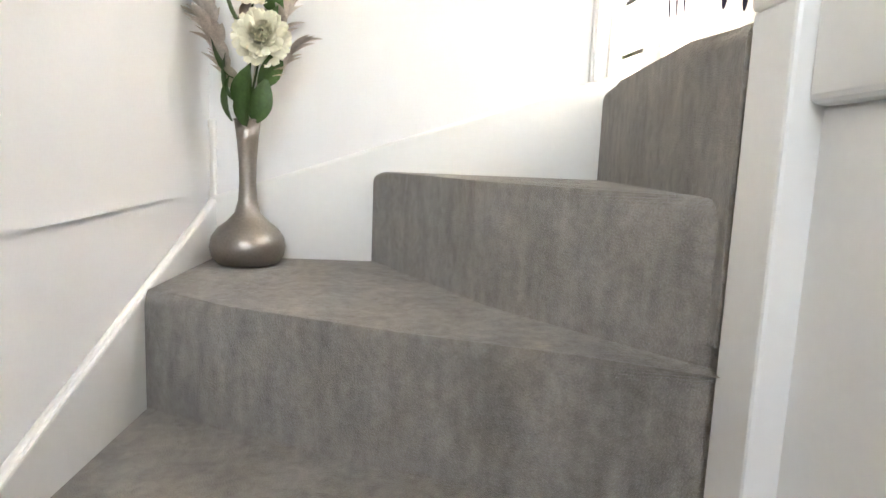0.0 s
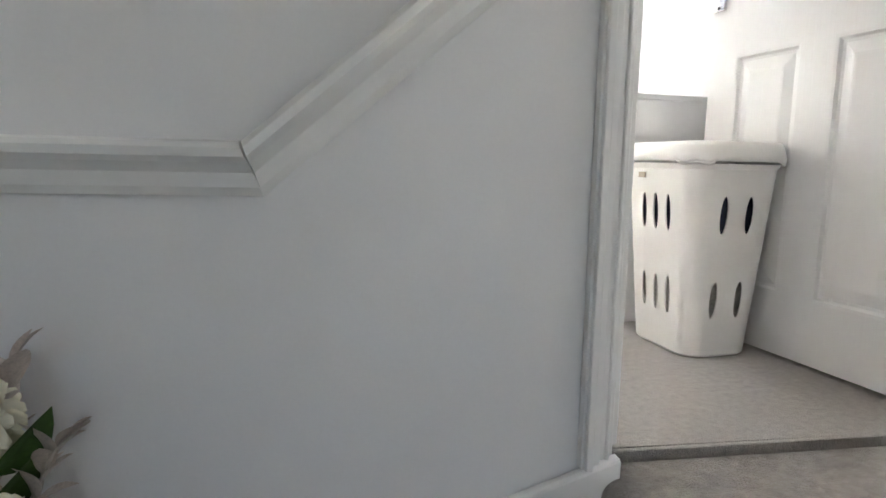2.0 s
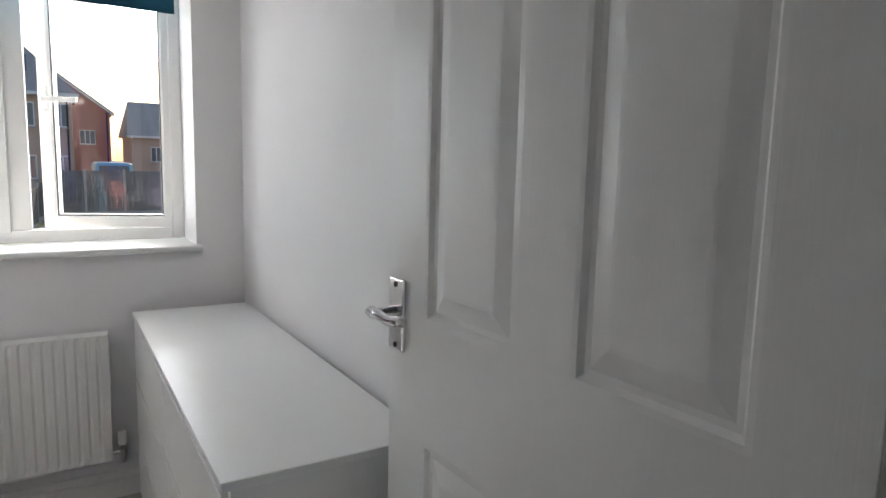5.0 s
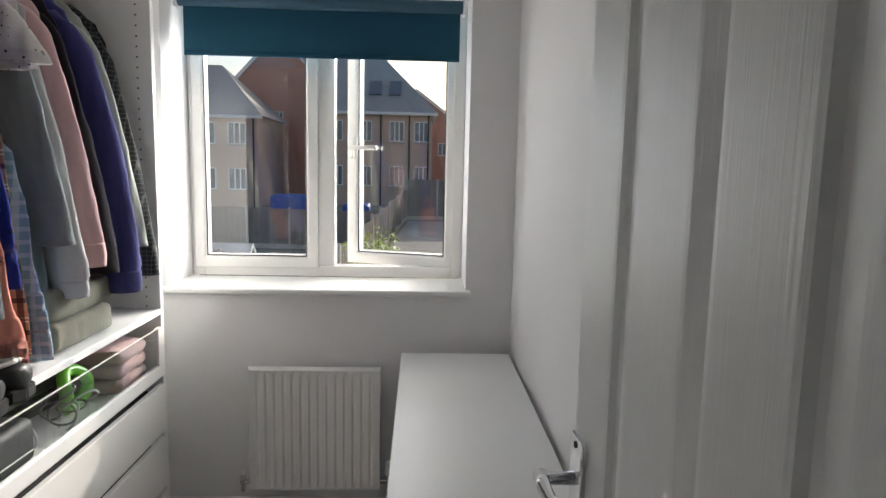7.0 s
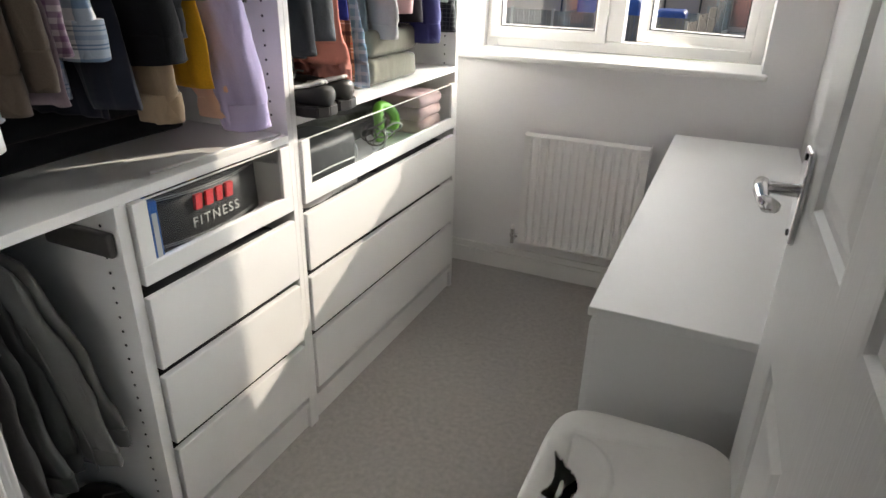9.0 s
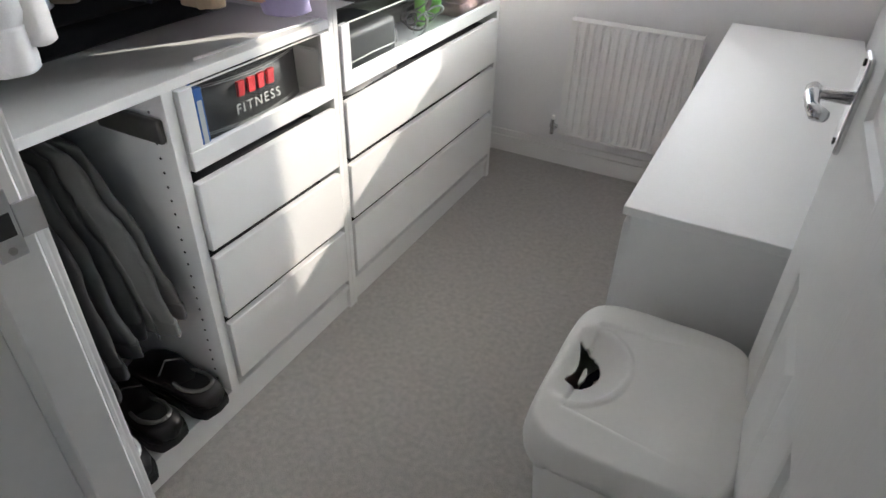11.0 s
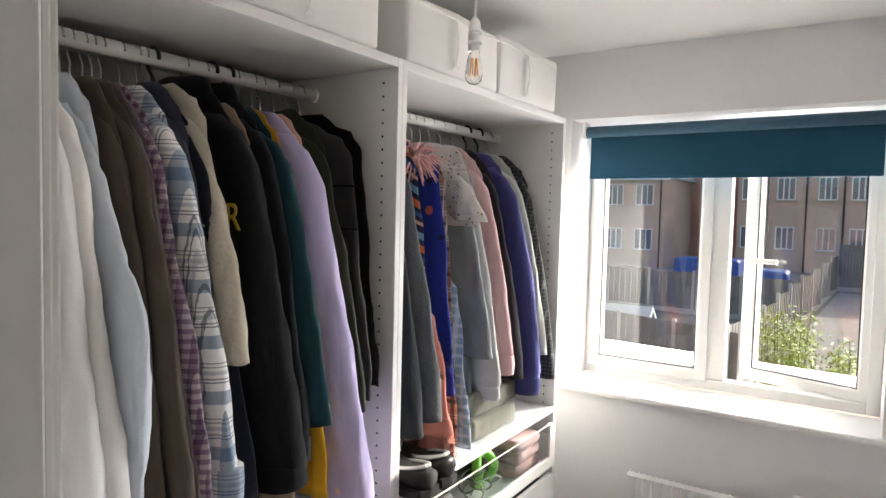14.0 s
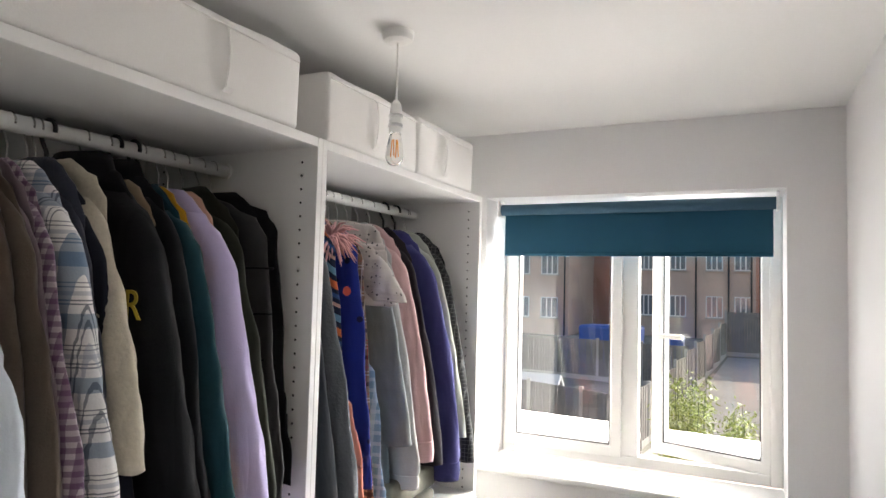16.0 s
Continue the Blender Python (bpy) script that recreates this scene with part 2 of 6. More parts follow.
tread("stair_step_2", [(SWU, HV), (SWU, -0.58), (-0.86, -0.70), (-0.56, -0.83), (-0.30, -0.925), (-0.09, -0.985), (0.0, -1.1), (0.0, HV)], -2 * RISE, "grey carpeted winder step with the vase on it")
tread("stair_step_3", [(SWU, -0.5), (SWU, -1.09), (-0.12, -1.03), (0.0, -1.0), (0.0, -0.5)], -3 * RISE, "grey carpeted winder step")
y = -1.0
for k in range(4, 10):
    tread(f"stair_step_{k}", [(SWU, y + 0.15), (SWU, y - 0.32), (0.0, y - 0.32), (0.0, y + 0.15)], -k * RISE, "grey carpeted straight step")
    y -= 0.235
hall(setting("floor_hall", bm_box(SWU - 0.1, 0.1, -4.5, -2.4, -2.6, -10 * RISE), CARPET, "grey hall carpet", "floor"))

# ---- stair joinery ----
def wall_string(name, a, b, low, axis, label):
    """A board on a wall: top edge from a to b, down to z = low; axis 'v': lies on the dividing wall, 'u': on the west wall."""
    t = 0.022
    off = Vector((0, -t, 0)) if axis == "v" else Vector((t, 0, 0))
    bm = bm_prism([a, b, (b[0], b[1], low), (a[0], a[1], low)], (0, 0, 0), off)
    top = [e for e in bm.edges if all(v.co.z > low + 0.01 for v in e.verts)]
    bmesh.ops.bevel(bm, geom=top, offset=0.009, segments=3, affect="EDGES", profile=0.5)
    return hall(setting(name, bm, GLOSS, label, "trim"))


wall_string("trim_string_north", (SWU, HV - 0.001, -0.33), (-0.04, HV - 0.001, 0.028), -1.0, "v", "white gloss sloped stair string")
wall_string("trim_string_west", (SWU + 0.001, HV, -0.325), (SWU + 0.001, -1.1, -0.665), -1.6, "u", "white gloss sloped stair string")
wall_string("trim_string_west_lower", (SWU + 0.001, -1.1, -0.665), (SWU + 0.001, -2.6, -2.1), -2.5, "u", "white gloss sloped stair string")
# painted panel above the west string, with a lipped lower edge
bm = bm_prism([(SWU, HV - 0.03, -0.315), (SWU, HV - 0.03, -0.15), (SWU, -1.6, -0.12), (SWU, -1.6, -0.345)], (0, 0, 0), (0.010, 0, 0))
bmesh.ops.bevel(bm, geom=list(bm.edges), offset=0.004, segments=2, affect="EDGES")
hall(setting("trim_panel_west", bm, WALL, "white painted panel on the stair wall", "trim"))
hall(setting("trim_corner_bead", bm_box(SWU, SWU + 0.02, HV - 0.02, HV, -0.33, -0.13, 0.006, 2), GLOSS, "white painted corner bead", "trim"))

# dado rail: moulded section swept along the walls
DADO = [(0, 0), (0.012, 0.0), (0.018, 0.012), (0.022, 0.032), (0.034, 0.046), (0.045, 0.054), (0.047, 0.066), (0.040, 0.073), (0.012, 0.077), (0, 0.077)]


def dado(bm, a, b, out, turn_a=0.0, turn_b=0.0):
    """turn: how far the end leans along the rail for each metre of the section's height (a mitre)."""
    a, b, out = Vector(a), Vector(b), Vector(out)
    d = (b - a).normalized()
    up = out.cross(d)
    up = up if up.z > 0 else -up
    ra = [bm.verts.new(a + out * u + up * v + d * v * turn_a) for u, v in DADO]
    rb = [bm.verts.new(b + out * u + up * v + d * v * turn_b) for u, v in DADO]
    n = len(ra)
    for k in range(n):
        bm.faces.new((ra[k], ra[(k + 1) % n], rb[(k + 1) % n], rb[k]))
    bm.faces.new(ra[::-1])
    bm.faces.new(rb)


bm = bmesh.new()
dado(bm, (SWU, HV, 0.447), (-0.60, HV, 0.447), (0, -1, 0), turn_b=-0.40)
dado(bm, (-0.60, HV, 0.447), (-0.107, HV, 0.872), (0, -1, 0), turn_a=0.40, turn_b=0.80)
dado(bm, (SWU, HV, 0.447), (SWU, -3.6, -1.4), (1, 0, 0))
hall(setting("trim_dado_rail", bm, GLOSS, "white moulded dado rail rising with the stairs", "trim"))

newel = hall(thing("newel_post", "white painted square newel post at the turn of the stairs", "newel post", (-0.078, -1.04, -2.2)))
part("post", bm_box(-0.05, 0.05, -0.05, 0.05, 0, 2.19, 0.006, 2), GLOSS, newel)
part("cap", bm_box(-0.053, 0.053, -0.053, 0.053, 2.19, 2.215, 0.009, 3), GLOSS, newel)
hall(setting("trim_stair_side", bm_box(-0.085, -0.045, -3.6, -1.085, -2.5, -0.13, 0.004, 1), GLOSS, "white boarded stair side", "trim"))
hall(setting("trim_stair_side_rail", bm_box(-0.105, -0.025, -3.6, -1.085, -0.13, 0.01, 0.012, 3), GLOSS, "white capping on the stair side", "trim"))

# ---- doorway ----
def architrave(bm, u0, u1, z1, face, out, w):
    """Moulded architrave round an opening: legs and head in a stepped section."""
    for step, (lo, hi, d) in enumerate([(0, w, 0.010), (0.001, w * 0.15, 0.016), (w * 0.34, w - 0.001, 0.018), (w * 0.62, w - 0.006, 0.027)]):
        va, vb = min(face, face + out * d), max(face, face + out * d)
        eps = 0.0005 * step
        bm_box(u0 - hi, u0 - lo, va, vb, 0.006 * (out < 0), z1 + hi - eps, 0.003, 2, bm)
        bm_box(u1 + lo, u1 + hi, va, vb, 0, z1 + hi - eps, 0.003, 2, bm)
        bm_box(u0 - lo, u1 + lo, va, vb, z1 + lo, z1 + hi, 0.003, 2, bm)


door_frame = hall(tagged(new("door_frame"), "white gloss door lining and moulded architraves", "door frame", kind="structure"))
REB = -0.05           # the rebate that takes the door
part("west_lining", bm_box(LU0 - 0.001, DU0 - 0.045, HV, REB, 0, DTOP + 0.03, 0.002, 1), GLOSS, door_frame)
part("west_rebate", bm_box(LU0 - 0.001, DU0, REB, 0, 0, DTOP + 0.03, 0.0025, 1), GLOSS, door_frame)
part("east_lining", bm_box(DU1, LU1, HV, 0, 0, DTOP + 0.03, 0.002, 1), GLOSS, door_frame)
part("head_lining", bm_box(DU0, DU1, HV, 0, DTOP, DTOP + 0.03, 0.002, 1), GLOSS, door_frame)
part("east_stop", bm_box(DU1 - 0.014, DU1, HV + 0.03, REB - 0.005, 0, DTOP, 0.002, 1), GLOSS, door_frame)
bm = bmesh.new()
architrave(bm, DU0 - 0.056, DU1 + 0.008, DTOP + 0.008, HV, -1, 0.052)
part("architrave", bm, GLOSS, door_frame)
bm = bmesh.new()
architrave(bm, DU0 - 0.008, DU1 + 0.008, DTOP + 0.008, 0, 1, 0.06)
part("architrave", bm, GLOSS, door_frame)
strike = part("strike_plate", bm_box(DU0, DU0 + 0.002, -0.038, -0.012, 0.945, 1.015, 0.0008, 1), CHROME, door_frame, "chrome strike plate with a curved lip")
part("lip", bm_box(DU0 - 0.001, DU0 + 0.002, -0.012, 0.012, 0.962, 0.998, 0.0008, 1), CHROME, strike)
part("latch_hole", bm_box(DU0 + 0.0015, DU0 + 0.0026, -0.032, -0.016, 0.968, 0.992), DARK, strike)
for zz in (0.954, 1.006):
    part("screw", bm_tube([(DU0 + 0.001, -0.025, zz), (DU0 + 0.003, -0.025, zz)], 0.004, 8), STEEL, strike)
hall(setting("trim_threshold", bm_box(DU0 - 0.02, DU1, -0.082, -0.07, 0.0005, 0.004, 0.0015, 1), CARPET, "carpet seam in the doorway", "trim"))

# ---- panelled door ----
GRAIN = mat("white_grained_door", (0.86, 0.86, 0.85), 0.34, vary=0.015, scale=3, fine=40, bump=0.0)


def add_grain(m):
    t = m.node_tree
    co = t.nodes.new("ShaderNodeTexCoord")
    mp = t.nodes.new("ShaderNodeMapping")
    mp.inputs["Scale"].default_value = (60, 60, 2.2)
    n = t.nodes.new("ShaderNodeTexNoise")
    n.inputs["Scale"].default_value, n.inputs["Detail"].default_value = 2.2, 6
    n.inputs["Distortion"].default_value = 1.2
    b = t.nodes.new("ShaderNodeBump")
    b.inputs["Strength"].default_value, b.inputs["Distance"].default_value = 0.35, 0.0015
    t.links.new(co.outputs["Object"], mp.inputs[0])
    t.links.new(mp.outputs[0], n.inputs["Vector"])
    t.links.new(n.outputs["Fac"], b.inputs["Height"])
    t.links.new(b.outputs[0], t.nodes["Principled BSDF"].inputs["Normal"])


add_grain(GRAIN)
door = tagged(new("door_1"), "white grained six-panel door standing open", "door", kind="structure")
DW, DH, DT = 0.745, 1.97, 0.035
door.matrix_world = pose(1.087, -2.076, 0.012, 0, 0, 2.0)
# door space: y from the hinge to the free edge, x = 0 the face to the room middle side, x = DT the face to the wall
PANELS = [(0.095, 0.316), (0.415, 0.637)]
ROWS = [(0.16, 0.805), (1.0, 1.60), (1.69, 1.87)]


def door_leaf():
    bm = bmesh.new()
    ys = sorted({0, DW, *[v for p in PANELS for v in p]})
    zs = sorted({0, DH, *[v for p in ROWS for v in p]})
    for side, x in ((1, 0.0), (-1, DT)):
        for i in range(len(ys) - 1):
            for j in range(len(zs) - 1):
                y0, y1, z0, z1 = ys[i], ys[i + 1], zs[j], zs[j + 1]
                if (y0, y1) in PANELS and (z0, z1) in ROWS:
                    rings = []
                    for inset, deep in ((0, 0), (0.008, 0.001), (0.014, 0.008), (0.022, 0.009), (0.05, 0.002), (0.056, 0.0015)):
                        xx = x + side * deep
                        rings.append([bm.verts.new((xx, a, b)) for a, b in ((y0 + inset, z0 + inset), (y1 - inset, z0 + inset), (y1 - inset, z1 - inset), (y0 + inset, z1 - inset))])
                    for a, b in zip(rings, rings[1:]):
                        for k in range(4):
                            bm.faces.new((a[k], a[(k + 1) % 4], b[(k + 1) % 4], b[k]))
                    bm.faces.new(rings[-1])
                else:
                    bm.faces.new([bm.verts.new((x, a, b)) for a, b in ((y0, z0), (y1, z0), (y1, z1), (y0, z1))])
    for a, b in (((0, 0), (DW, 0)), ((DW, 0), (DW, DH)), ((DW, DH), (0, DH)), ((0, DH), (0, 0))):
        bm.faces.new([bm.verts.new(v) for v in ((0, *a), (0, *b), (DT, *b), (DT, *a))])
    bmesh.ops.remove_doubles(bm, verts=bm.verts, dist=1e-5)
    return bm


leaf = part("leaf", door_leaf(), GRAIN, door)


def lever(sign, x):
    """A chrome lever on a long back plate."""
    h = part("door_handle", bm_box(min(x, x + sign * 0.008), max(x, x + sign * 0.008), 0.69, 0.738, 0.938, 1.06, 0.003, 2), CHROME, door, "chrome lever on a long back plate")
    bm = bm_tube([(x, 0.714, 1.005), (x + sign * 0.045, 0.714, 1.005), (x + sign * 0.052, 0.71, 1.005)], [0.009, 0.008, 0.009], 12)
    bm_tube([(x + sign * 0.05, 0.72, 1.007), (x + sign * 0.053, 0.69, 1.008), (x + sign * 0.05, 0.665, 1.003), (x + sign * 0.046, 0.64, 1.005), (x + sign * 0.038, 0.63, 1.006)], [0.010, 0.009, 0.008, 0.010, 0.007], 12, bm)
    part("lever", bm, CHROME, h, smooth=True)
    for zz in (0.948, 1.05):
        part("screw", bm_tube([(x + sign * 0.007, 0.714, zz), (x + sign * 0.0095, 0.714, zz)], 0.0045, 10), DARK, h)


lever(-1, 0.0)
lever(1, DT)
for zz in (0.23, 1.02, 1.75):
    hinge = part("hinge", bm_box(0.040, 0.043, -0.034, -0.006, zz - 0.05, zz + 0.05, 0.0008, 1), HINGE, door, "pale steel butt hinge")
    part("knuckle", bm_tube([(0.037, -0.003, zz - 0.05), (0.037, -0.003, zz + 0.05)], 0.006, 10), HINGE, hinge, smooth=True)
    part("leaf_plate", bm_box(0.002, 0.03, -0.0015, 0.0, zz - 0.05, zz + 0.05), HINGE, hinge)
    for dz in (-0.032, 0, 0.032):
        part("screw", bm_tube([(0.0405, -0.024 - 0.006 * (dz == 0), zz + dz), (0.0385, -0.024 - 0.006 * (dz == 0), zz + dz)], 0.0045, 8), DARK, hinge)

# ---- window ----
FY0, FY1 = 0.515, 0.585
window = tagged(new("window_1"), "white double-glazed window with one casement ajar", "window", kind="structure")
fx0, fx1, fz0, fz1 = OX0, OX1, OZ0 + 0.012, OZ1
bm = bm_box(fx0, fx0 + 0.05, FY0, FY1, fz0, fz1, 0.004, 2)
bm_box(fx1 - 0.045, fx1, FY0, FY1, fz0, fz1, 0.004, 2, bm)
bm_box(fx0 + 0.05, fx1 - 0.045, FY0 + 0.001, FY1 - 0.001, fz0, fz0 + 0.045, 0.004, 2, bm)
bm_box(fx0 + 0.05, fx1 - 0.045, FY0 + 0.001, FY1 - 0.001, fz1 - 0.05, fz1, 0.004, 2, bm)
bm_box(0.432, 0.502, FY0 + 0.0015, FY1, fz0 + 0.045, fz1 - 0.05, 0.004, 2, bm)
part("window_frame", bm, UPVC, window)


def sash(name, w, h, at, turn):
    """A glazed sash, its right lower corner at the origin, extending to -x."""
    s = part(name, bm_sash(w, h), UPVC, window)
    s.matrix_basis = pose(*at, 0, 0, turn)
    bm = bmesh.new()
    g = 0.052
    for x0, x1, z0, z1 in ((-w + g - 0.004, -w + g, g - 0.004, h - g + 0.004), (-g, -g + 0.004, g - 0.004, h - g + 0.004), (-w + g, -g, g - 0.004, g), (-w + g, -g, h - g, h - g + 0.004)):
        bm_box(x0, x1, 0.006, 0.03, z0, z1, bm=bm)
    part("gasket", bm, BLACK, s, "black rubber gasket")
    p = part("pane", bm_box(-w + g, -g, 0.016, 0.020, g, h - g), GLASS, s, "clear glass pane")
    p.visible_shadow = False
    return s


def bm_sash(w, h):
    g = 0.054
    bm = bmesh.new()
    rings = []
    for inset, y in ((0, 0.05), (0, 0.003), (0.003, 0), (0.038, 0), (0.046, 0.004), (g, 0.014), (g, 0.05)):
        rings.append([bm.verts.new(v) for v in ((-w + inset, y, inset), (-inset, y, inset), (-inset, y, h - inset), (-w + inset, y, h - inset))])
    for a, b in zip(rings, rings[1:] + rings[:1]):
        for k in range(4):
            bm.faces.new((a[k], a[(k + 1) % 4], b[(k + 1) % 4], b[k]))
    return bm


SASH_H = fz1 - fz0 - 0.085
sash("fixed_sash", 0.505, SASH_H, (0.436, FY0 - 0.012, fz0 + 0.035), 0)
casement = sash("casement", 0.485, SASH_H, (1.0, FY0 + 0.0, fz0 + 0.04), -17.5)
hz = 0.50
part("casement_handle", bm_box(-0.475, -0.452, -0.012, 0, hz - 0.045, hz + 0.045, 0.004, 2), UPVC, casement, "white casement handle")
part("handle_lever", bm_box(-0.468, -0.34, -0.035, -0.017, hz - 0.011, hz + 0.009, 0.005, 2), UPVC, casement, "white casement handle")
part("handle_boss", bm_box(-0.471, -0.455, -0.03, -0.01, hz - 0.01, hz + 0.01, 0.003, 2), UPVC, casement)
for zz in (0.14, SASH_H - 0.3):
    part("casement_hinge", bm_box(0.001, 0.012, 0.01, 0.035, zz, zz + 0.1, 0.002, 1), STEEL, casement)
setting("window_sill", bm_box(OX0 - 0.04, OX1 + 0.02, NY - 0.035, FY0 + 0.002, OZ0 - 0.012, OZ0 + 0.011, 0.008, 3), GLOSS, "white gloss window board", "window sill")

blind = thing("roller_blind", "dark teal roller blind half pulled down", "blind", (0.474, 0.37, 2.005))
TEAL = mat("teal_blind_cloth", (0.012, 0.075, 0.125), 0.75, vary=0.08, scale=4, fine=500, bump=0.2, spec=0.25)
BLINDBACK = mat("blind_cloth_back", (0.05, 0.115, 0.17), 0.7, vary=0.06, scale=4, fine=500, bump=0.2, spec=0.3)
part("roller", bm_tube([(-0.53, 0, 0), (0.53, 0, 0)], 0.0235, 24), BLINDBACK, blind, "grey-blue back of the rolled blind cloth", smooth=True)
part("cloth", bm_box(-0.522, 0.522, 0.0215, 0.0235, -0.183, 0.0), TEAL, blind)
part("hem_bar", bm_box(-0.522, 0.522, 0.018, 0.027, -0.197, -0.180, 0.003, 2), TEAL, blind)
for sx in (-1, 1):
    part("bracket", bm_box(sx * 0.535 - 0.005, sx * 0.535 + 0.005, -0.03, 0.03, -0.03, 0.05, 0.002, 1), PLASTIC, blind, "white bracket")

# ---- skirting ----
def skirting(name, x0, x1, y0, y1, out):
    bm = bm_box(x0, x1, y0, y1, 0, 0.075, 0.002, 1)
    ox, oy = out
    bm_box(x0 + (0.004 if ox < 0 else 0), x1 - (0.004 if ox > 0 else 0), y0 + (0.005 if oy < 0 else 0), y1, 0.075, 0.105, 0.004, 2, bm)
    setting(name, bm, GLOSS, "white moulded skirting board", "skirting")


skirting("baseboard_north", WX, EX, NY - 0.016, NY - 0.0005, (0, -1))
skirting("baseboard_east", EX - 0.016, EX - 0.0005, -2.0, NY - 0.017, (-1, 0))

# ---- radiator ----
rad = thing("radiator", "white panel radiator under the window", "radiator", (0.226, 0.18, 0.165))
RW, RH = 0.488, 0.49
bm = bmesh.new()
N = 15
rings_lo = []
prof = []
for k in range(N):
    c = RW * (k + 0.5) / N
    h = RW / N / 2
    prof += [(c - h * 0.9, 0.0065), (c - h * 0.45, 0.0), (c + h * 0.45, 0.0), (c + h * 0.9, 0.0065)]
prof = [(0.0, 0.0)] + prof[1:-1] + [(RW, 0.0)]
lo = [bm.verts.new((x, y, 0.03)) for x, y in prof]
hi = [bm.verts.new((x, y, RH - 0.03)) for x, y in prof]
lo2 = [bm.verts.new((x, 0.0, 0.012)) for x, y in prof]
hi2 = [bm.verts.new((x, 0.0, RH - 0.012)) for x, y in prof]
lo3 = [bm.verts.new((x, 0.012, 0.0)) for x, y in prof]
hi3 = [bm.verts.new((x, 0.012, RH)) for x, y in prof]
for ra, rb in ((lo3, lo2), (lo2, lo), (lo, hi), (hi, hi2), (hi2, hi3)):
    for k in range(len(prof) - 1):
        bm.faces.new((ra[k], ra[k + 1], rb[k + 1], rb[k]))
part("front_panel", bm, GLOSS, rad)
part("side", bm_box(-0.002, 0.001, 0.0, 0.05, 0.01, RH - 0.004, 0.0005, 1), GLOSS, rad)
part("side", bm_box(RW - 0.001, RW + 0.002, 0.0, 0.05, 0.01, RH - 0.004, 0.0005, 1), GLOSS, rad)
part("back_panel", bm_box(0.01, RW - 0.01, 0.045, 0.055, 0.01, RH - 0.02), GLOSS, rad)
bm = bmesh.new()
for k in range(22):
    xk = 0.012 + k * (RW - 0.024) / 21
    bm_box(xk - 0.0015, xk + 0.0015, 0.004, 0.045, RH - 0.016, RH - 0.008, bm=bm)
part("top_grille", bm, GLOSS, rad)
for sx, x in ((-1, -0.035), (1, RW + 0.035)):
    v = part("valve", bm_lathe([(0.009, -0.012), (0.009, 0.02), (0.013, 0.02), (0.013, 0.035), (0.010, 0.036), (0.010, 0.055)], 14, centre=(x, 0.03, 0.0)), CHROME, rad, "chrome radiator valve")
    part("pipe", bm_tube([(x, 0.03, 0.0), (x, 0.081, 0.0)], 0.0075, 10), CHROME, v)
    part("pipe", bm_tube([(x, 0.03, 0.028), (x - sx * 0.04, 0.03, 0.028)], 0.008, 10), CHROME, v)
    part("valve_cap", bm_lathe([(0.012, 0.055), (0.015, 0.06), (0.014, 0.10), (0.010, 0.108)] if sx > 0 else [(0.007, 0.055), (0.007, 0.07)], 14, centre=(x, 0.03, 0)), PLASTIC, v, "white valve cap")
part("wall_bracket", bm_box(0.1, 0.13, 0.055, 0.082, 0.05, RH - 0.05), GLOSS, rad)

# ---- chest of drawers ----
chest = thing("chest_of_drawers", "low white six-drawer chest along the wall", "chest of drawers", (0.797, -1.24, 0))
CL, CD, CH = 1.40, 0.395, 0.722
part("top", bm_box(-0.004, CD, -0.003, CL, CH - 0.018, CH, 0.0015, 1), DRESSER, chest)
part("side_panel", bm_box(0.012, CD, 0, 0.018, 0, CH - 0.018, 0.001, 1), DRESSER, chest)
part("side_panel", bm_box(0.012, CD, CL - 0.018, CL, 0, CH - 0.018, 0.001, 1), DRESSER, chest)
part("back_panel", bm_box(CD - 0.008, CD - 0.002, 0.018, CL - 0.018, 0.02, CH - 0.018), DRESSER, chest)
part("divider", bm_box(0.02, CD - 0.01, CL / 2 - 0.008, CL / 2 + 0.008, 0.03, CH - 0.02), DRESSER, chest)
part("plinth", bm_box(0.03, 0.045, 0.018, CL - 0.018, 0, 0.045), DRESSER, chest)
for col in range(2):
    for row in range(3):
        y0 = 0.003 + col * CL / 2
        y1 = y0 + CL / 2 - 0.006
        z0 = 0.045 + row * 0.2195
        dr = part("drawer", bm_box(0, 0.014, y0, y1, z0, z0 + 0.203, 0.0015, 1), DRESSER, chest)
        part("drawer_box", bm_box(0.015, CD - 0.03, y0 + 0.03, y1 - 0.03, z0 + 0.01, z0 + 0.13), DRESSER, dr)

# ---- laundry hamper ----
hamper = thing("laundry_hamper", "white plastic laundry hamper with oval holes and a lid", "laundry basket", (0.928, -1.495, 0.0))
HB = (0.102, 0.133)   # half width (x), half depth (y) at the foot
HT = (0.138, 0.170)
HH = 0.51


def rounded(hx, hy, r, n=14):
    pts = []
    for cx, cy, a0 in ((hx - r, hy - r, 0), (-hx + r, hy - r, 90), (-hx + r, -hy + r, 180), (hx - r, -hy + r, 270)):
        for k in range(n + 1):
            a = radians(a0 + 90 * k / n)
            pts.append((cx + r * math.cos(a), cy + r * math.sin(a)))
    return pts


def loft(rings, bm=None, close_lo=True, close_hi=True):
    bm = bm or bmesh.new()
    vs = [[bm.verts.new(p) for p in r] for r in rings]
    n = len(vs[0])
    for a, b in zip(vs, vs[1:]):
        for k in range(n):
            bm.faces.new((a[k], a[(k + 1) % n], b[(k + 1) % n], b[k]))
    if close_lo:
        bm.faces.new(vs[0][::-1])
    if close_hi:
        bm.faces.new(vs[-1])
    return bm


